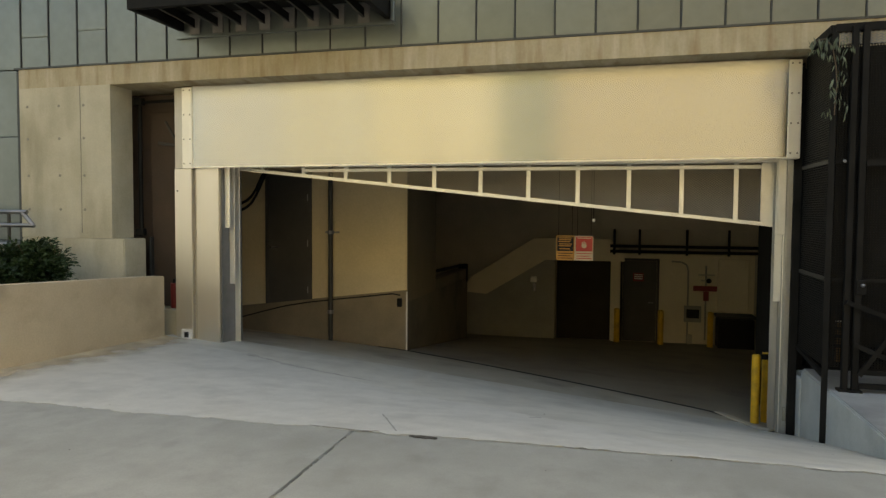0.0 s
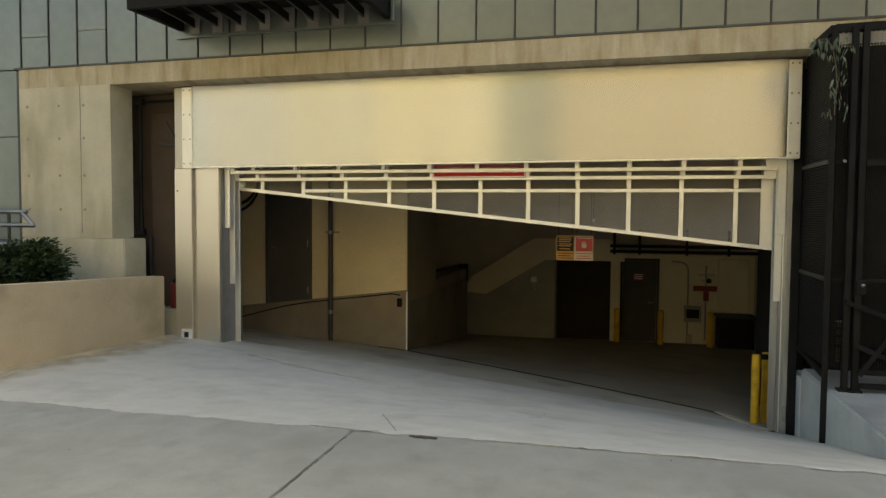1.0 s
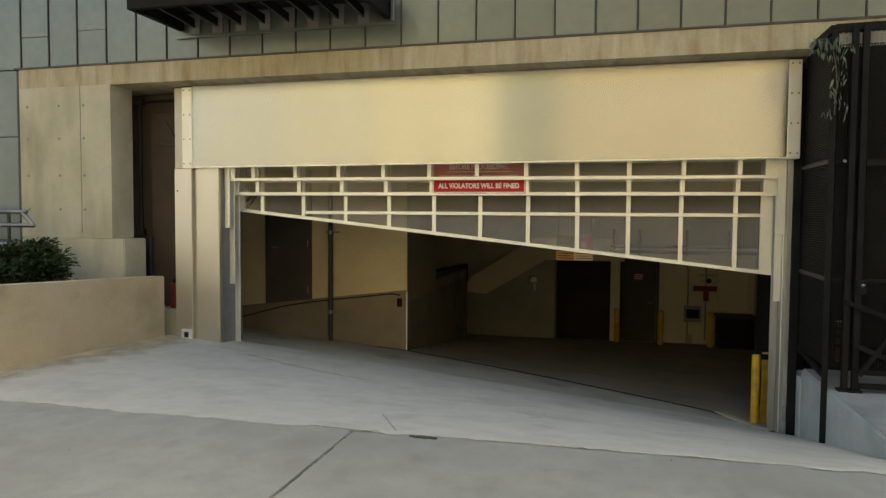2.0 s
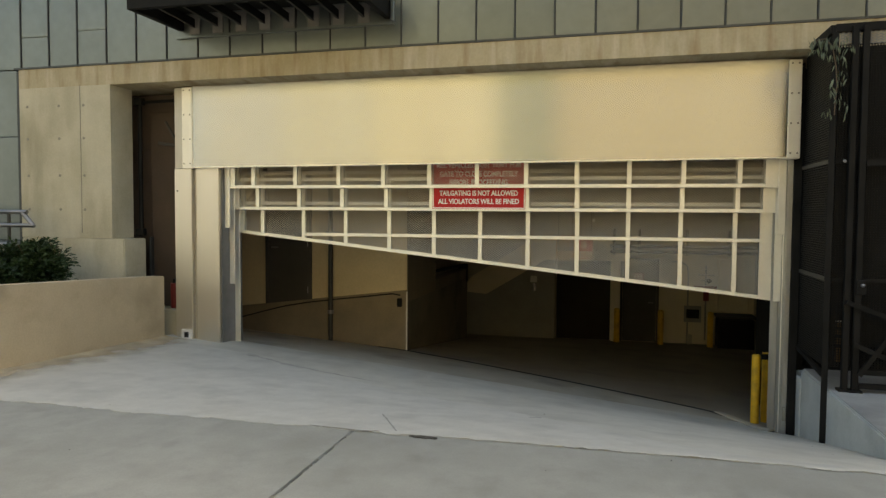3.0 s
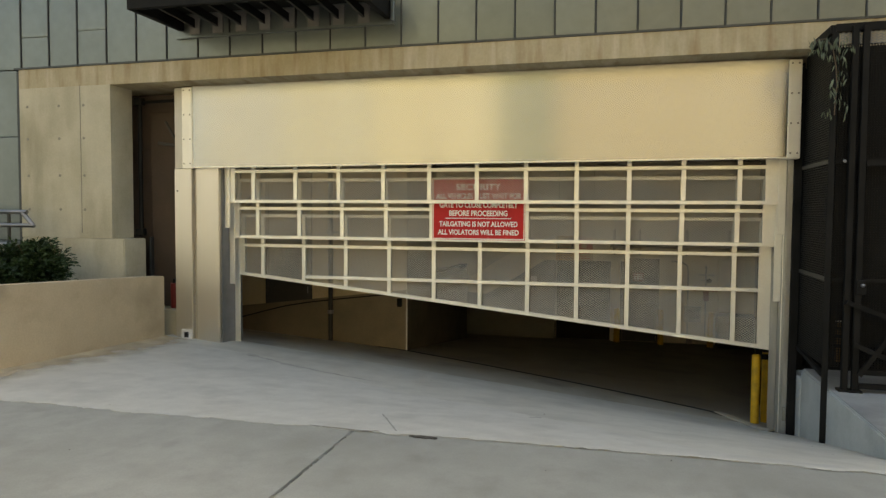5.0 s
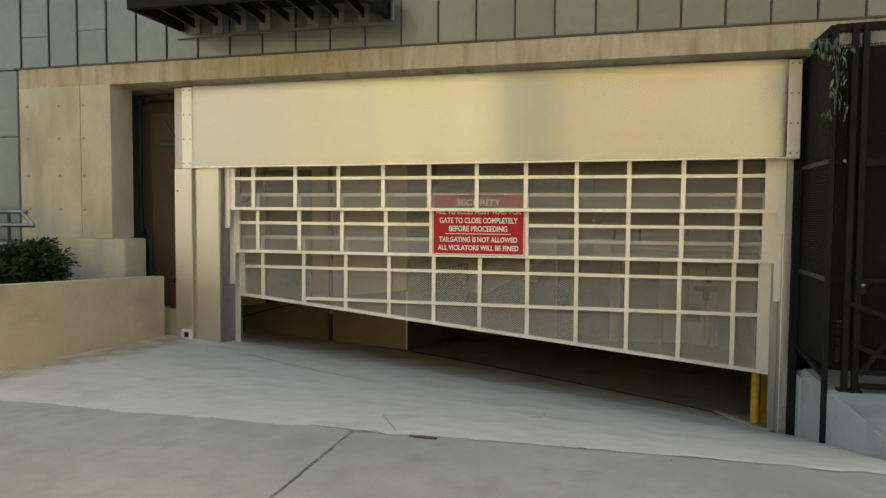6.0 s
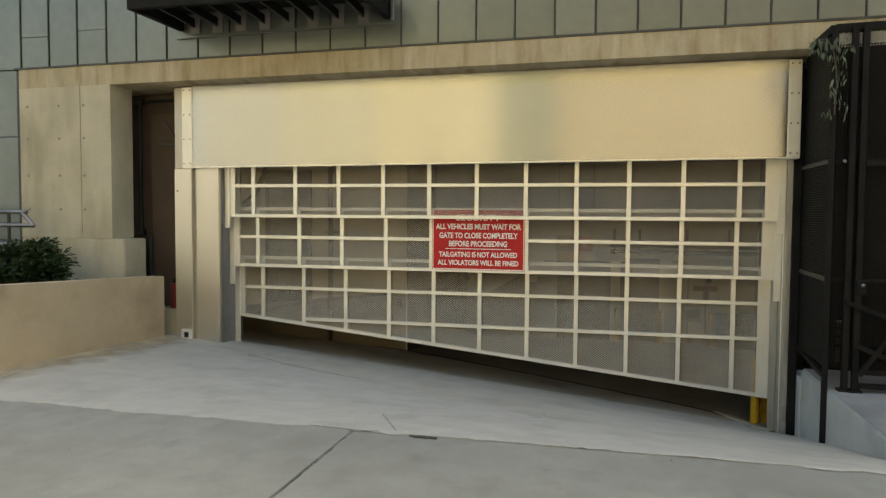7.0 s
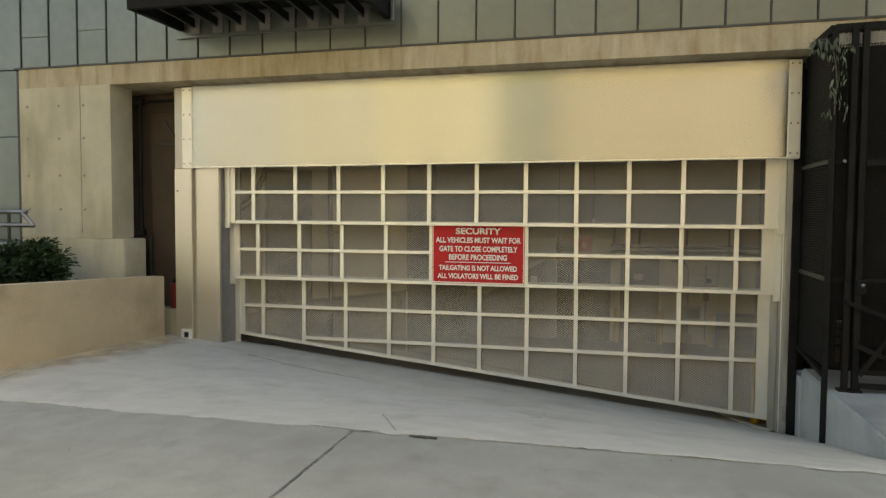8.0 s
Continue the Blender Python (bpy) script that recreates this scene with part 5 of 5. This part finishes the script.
def build_cage():
    c = thing("steel_cage", (6.8, -0.7, -0.08), "black steel cage of posts and dark mesh on the landing", "cage")
    corner = (6.737, -1.16)
    bm = bmesh.new()
    bar(bm, (6.73, -1.20, ramp(6.73, -1.2) - 0.05), (6.743, -1.16, 3.40), 0.055)
    part("post", bm, BLACK, c)
    right = (9.6, -1.40)
    runs = (((6.745, -0.10), corner), (corner, right))
    for a, b in runs:
        for z, w in ((3.38, 0.075), (2.125, 0.04), (0.99, 0.04)):
            bm = bmesh.new()
            bar(bm, (*a, z), (*b, z), w)
            part("rail", bm, BLACK if z > 3 or a == corner else DARKGREY, c)
    bm = bmesh.new()
    wire_panel(bm, runs[0][0], runs[0][1], 0.14, 3.36, 0.024, 0.009)
    part("mesh_panel", bm, BLACK, c, "dark woven wire mesh")
    bm = bmesh.new()
    wire_panel(bm, (6.78, -1.17), right, 0.14, 3.22, 0.024, 0.009)
    part("mesh_panel", bm, BLACK, c, "dark woven wire mesh")
    # black sheets added behind the upper mesh to keep light out
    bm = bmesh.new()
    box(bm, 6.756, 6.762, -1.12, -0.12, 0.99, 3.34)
    part("screen_sheet", bm, ALCOVE, c, "added black sheet behind the mesh, keeping light out")
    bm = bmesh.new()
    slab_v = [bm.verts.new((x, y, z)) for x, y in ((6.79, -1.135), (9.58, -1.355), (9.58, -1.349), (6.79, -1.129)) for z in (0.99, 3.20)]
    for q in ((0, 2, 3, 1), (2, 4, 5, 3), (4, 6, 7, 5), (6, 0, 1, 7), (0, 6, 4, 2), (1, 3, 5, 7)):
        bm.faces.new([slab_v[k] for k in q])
    part("screen_sheet", bm, ALCOVE, c, "added black sheet behind the mesh, keeping light out")
    bm = bmesh.new()
    for k in range(60):
        x = 6.78 + k * 0.045
        y = -1.17 - (x - 6.78) * 0.08
        for z in (3.22, 3.245, 3.27, 3.295, 3.32):
            bar(bm, (x, y, z), (x + 0.0225, y, z + 0.02), 0.012)
            bar(bm, (x + 0.0225, y, z + 0.02), (x + 0.045, y, z), 0.012)
    part("top_mesh", bm, PLATE, c, "galvanised expanded mesh strip")
    for x, y in ((6.89, -1.24), (6.975, -1.26), (8.1, -1.33), (9.5, -1.39)):
        bm = bmesh.new()
        bar(bm, (x, y, -0.085), (x, y, 3.38), 0.052)
        part("post", bm, BLACK, c)
        bm = bmesh.new()
        box(bm, x - 0.06, x + 0.06, y - 0.06, y + 0.06, -0.081, -0.055, 0.004)
        part("base_plate", bm, BLACK, c)
    # gate leaf of the cage with its lock
    for z in (0.12, -0.015, 2.095):
        bm = bmesh.new()
        bar(bm, (7.01, -1.262, z), (8.07, -1.33, z), 0.05)
        part("gate_rail", bm, BLACK, c)
    bm = bmesh.new()
    box(bm, 6.955, 7.035, -1.31, -1.28, 0.86, 1.0, 0.006)
    part("lock_box", bm, BLACK, c)
    bm = bmesh.new()
    bmesh.ops.create_uvsphere(bm, u_segments=14, v_segments=10, radius=0.02, matrix=Matrix.Translation((7.0, -1.325, 0.95)))
    part("door_knob", bm, STEEL, c, "shiny round steel knob", smooth=True)
    bm = bmesh.new()
    bmesh.ops.create_uvsphere(bm, u_segments=10, v_segments=8, radius=0.016, matrix=Matrix.Translation((6.82, -1.29, 2.118)))
    part("bolt_head", bm, PLATE, c)
    # stair rails in front of it
    r = thing("stair_railing", (7.1, -1.35, -0.08), "black steel stair railing fixed to the cage posts", "railing")
    for a, b in (((6.87, -1.30, 0.79), (8.3, -1.38, 0.24)), ((6.94, -1.30, 0.39), (8.0, -1.38, -0.07)), ((7.0, -1.30, 0.09), (7.55, -1.34, 0.98))):
        bm = bmesh.new()
        bar(bm, a, b, 0.042)
        part("rail", bm, BLACK, r)
    bm = bmesh.new()
    bar(bm, (6.745, -0.02, 0.13), (6.745, -1.16, 0.03), 0.04)
    part("side_rail", bm, BLACK, r)
    # what stands inside the cage
    bollard_inside = thing("marker_post", (7.12, -0.05, -0.19), "orange marker post with black bands inside the cage", "marker post")
    bm = bmesh.new()
    tube(bm, (7.12, -0.05, -0.195), (7.12, -0.05, 0.30), 0.03, 14)
    part("post", bm, FADED, bollard_inside, smooth=True)
    for z in (0.22, 0.12, 0.0):
        bm = bmesh.new()
        tube(bm, (7.12, -0.05, z), (7.12, -0.05, z + 0.025), 0.032, 14)
        part("band", bm, BLACK, bollard_inside, smooth=True)
    bm = bmesh.new()
    tube(bm, (7.12, -0.05, 0.30), (7.12, -0.05, 0.32), 0.033, 14)
    part("cap", bm, WHITE, bollard_inside, smooth=True)
    # invented box; its red and steel beads stand in for glints
    u = thing("glint_box", (7.0, 0.12, -0.19), "made-up dark box with red and steel beads for glints", "utility unit")
    bm = bmesh.new()
    box(bm, 6.80, 7.06, 0.0, 0.22, -0.195, 0.46, 0.015, 2)
    part("case", bm, BLACK, u)
    for x, z, m, s in ((6.83, 0.385, FIRE_RED, 0.022), (6.90, 0.40, STEEL, 0.012), (6.87, 0.35, STEEL, 0.014), (7.0, 0.41, FIRE_RED, 0.016), (7.03, 0.42, STEEL, 0.014)):
        bm = bmesh.new()
        bmesh.ops.create_uvsphere(bm, u_segments=10, v_segments=8, radius=s, matrix=Matrix.Translation((x, -0.002, z)))
        part("fitting", bm, m, u, smooth=True)
    bm = bmesh.new()
    box(bm, 6.82, 7.04, -0.012, -0.001, 0.20, 0.27, 0.004)
    part("name_plate", bm, DARKGREY, u)
    u.location += Vector((0.16, 0.5, -0.006))
    bollard_inside.location += Vector((0.30, 0.95, -0.006))


def build_vine():
    rnd = random.Random(9)
    v = thing("vine", (6.75, -1.2, 2.5), "grey-green vine hanging over the cage's corner", "vine")
    bm = bmesh.new()
    pts = [(6.50, -1.2, 3.21), (6.57, -1.21, 3.27), (6.64, -1.21, 3.28), (6.70, -1.22, 3.2), (6.735, -1.22, 3.02), (6.75, -1.22, 2.85), (6.74, -1.22, 2.7), (6.735, -1.22, 2.56)]
    for a, b in zip(pts, pts[1:]):
        tube(bm, a, b, 0.006, 6)
    tube(bm, (6.70, -1.22, 3.2), (6.86, -1.23, 3.22), 0.005, 6)
    part("stem", bm, BARK, v)
    for n, (cx, cz) in enumerate(((6.50, 3.20), (6.53, 3.23), (6.61, 3.22), (6.65, 3.24), (6.72, 3.24), (6.78, 3.22), (6.85, 3.2), (6.70, 3.07), (6.79, 3.07), (6.72, 2.89), (6.785, 2.91),
                                  (6.70, 2.76), (6.755, 2.75), (6.66, 2.60), (6.80, 2.61), (6.62, 3.16), (6.57, 3.21))):
        spots = []
        for k in range(8 if cz > 3.15 else 6):
            d = Vector((rnd.uniform(-0.6, 0.6), rnd.uniform(-0.5, 0.1), -rnd.uniform(0.7, 1.2))).normalized()
            spots.append((Vector((cx + rnd.uniform(-0.03, 0.03), -1.235 - rnd.uniform(0, 0.05), cz + rnd.uniform(-0.05, 0.07))), d))
        for spot in spots:
            foliage("leaf", [spot], rnd, VINE, rnd.uniform(0.05, 0.09), v, slim=0.42)


build_right()
build_cage()
build_vine()


# ---- the unseen street behind the camera, added for reflections and bounced light ----
def reflector_house(x0, x1, y, h, material, label, floors):
    b = thing("reflector_house", ((x0 + x1) / 2, y, 0), label, "house", "houses across the street")
    bm = bmesh.new()
    box(bm, x0, x1, y - 10, y, -0.4, h)
    part("wall", bm, material, b)
    bm = bmesh.new()
    box(bm, x0 - 0.1, x1 + 0.1, y - 10.1, y + 0.25, h, h + 0.4)
    part("roof", bm, DARKGREY, b)
    bm = bmesh.new()
    box(bm, 0, 1.0, -0.05, 0.06, 0, 1.5)
    w = mesh_of("window", bm, SHUTTER)
    n = max(1, int((x1 - x0) / 4.5))
    for f in range(floors):
        for k in range(n):
            x = x0 + (k + 0.5) * (x1 - x0) / n - 0.6
            piece("window", w, b, (x - (x0 + x1) / 2, 0.0, 1.3 + f * 3.3))
    return b


reflector_house(-44, -20.4, -30, 16, OPPOSITE_GREY, "unseen grey house added for reflections", 4)
reflector_house(-20.2, -14.6, -30, 16.2, OPPOSITE_PALE, "unseen pale buff house added for reflections", 4)
reflector_house(-14.4, -9.0, -30, 16.4, OPPOSITE_BUFF, "unseen buff house added for reflections", 4)
reflector_house(-8.8, -1.5, -30, 16.5, OPPOSITE, "unseen sandstone-coloured house added for reflections and bounced light", 4)
reflector_house(1.4, 12.55, -30, 17, OPPOSITE_TAN, "unseen tall tan house added for reflections and bounced light", 4)
reflector_house(12.7, 15.2, -30, 15.5, OPPOSITE_SLATE, "unseen narrow slate-grey house added for a dark reflected stripe", 4)
reflector_house(15.4, 42, -30, 16, OPPOSITE_TAN, "unseen long tan house added for reflections", 4)
reflector_house(-1.4, 1.3, -30, 15.5, OPPOSITE_OLIVE, "unseen narrow olive house added for a dark reflected stripe", 4)


# ---- what moves ----
def motions():
    # how far the bottom leaf is lifted; the middle leaf goes two thirds of it, the upper one third
    lift = ((0.0, 2.277), (0.5, 2.150), (1.0, 2.003), (1.5, 1.858), (3.0, 1.417), (3.5, 1.274), (4.0, 1.130), (4.5, 0.982),
            (6.0, 0.541), (6.5, 0.398), (7.0, 0.256), (7.5, 0.112), (8.0, 0.0))
    for ob, k in ((LEAF_A, 1.0), (LEAF_B, 2 / 3), (LEAF_C, 1 / 3)):
        p = ob.location.copy()
        walk(ob, [(t, pose(p.x, p.y, p.z + s * k)) for t, s in lift])


motions()
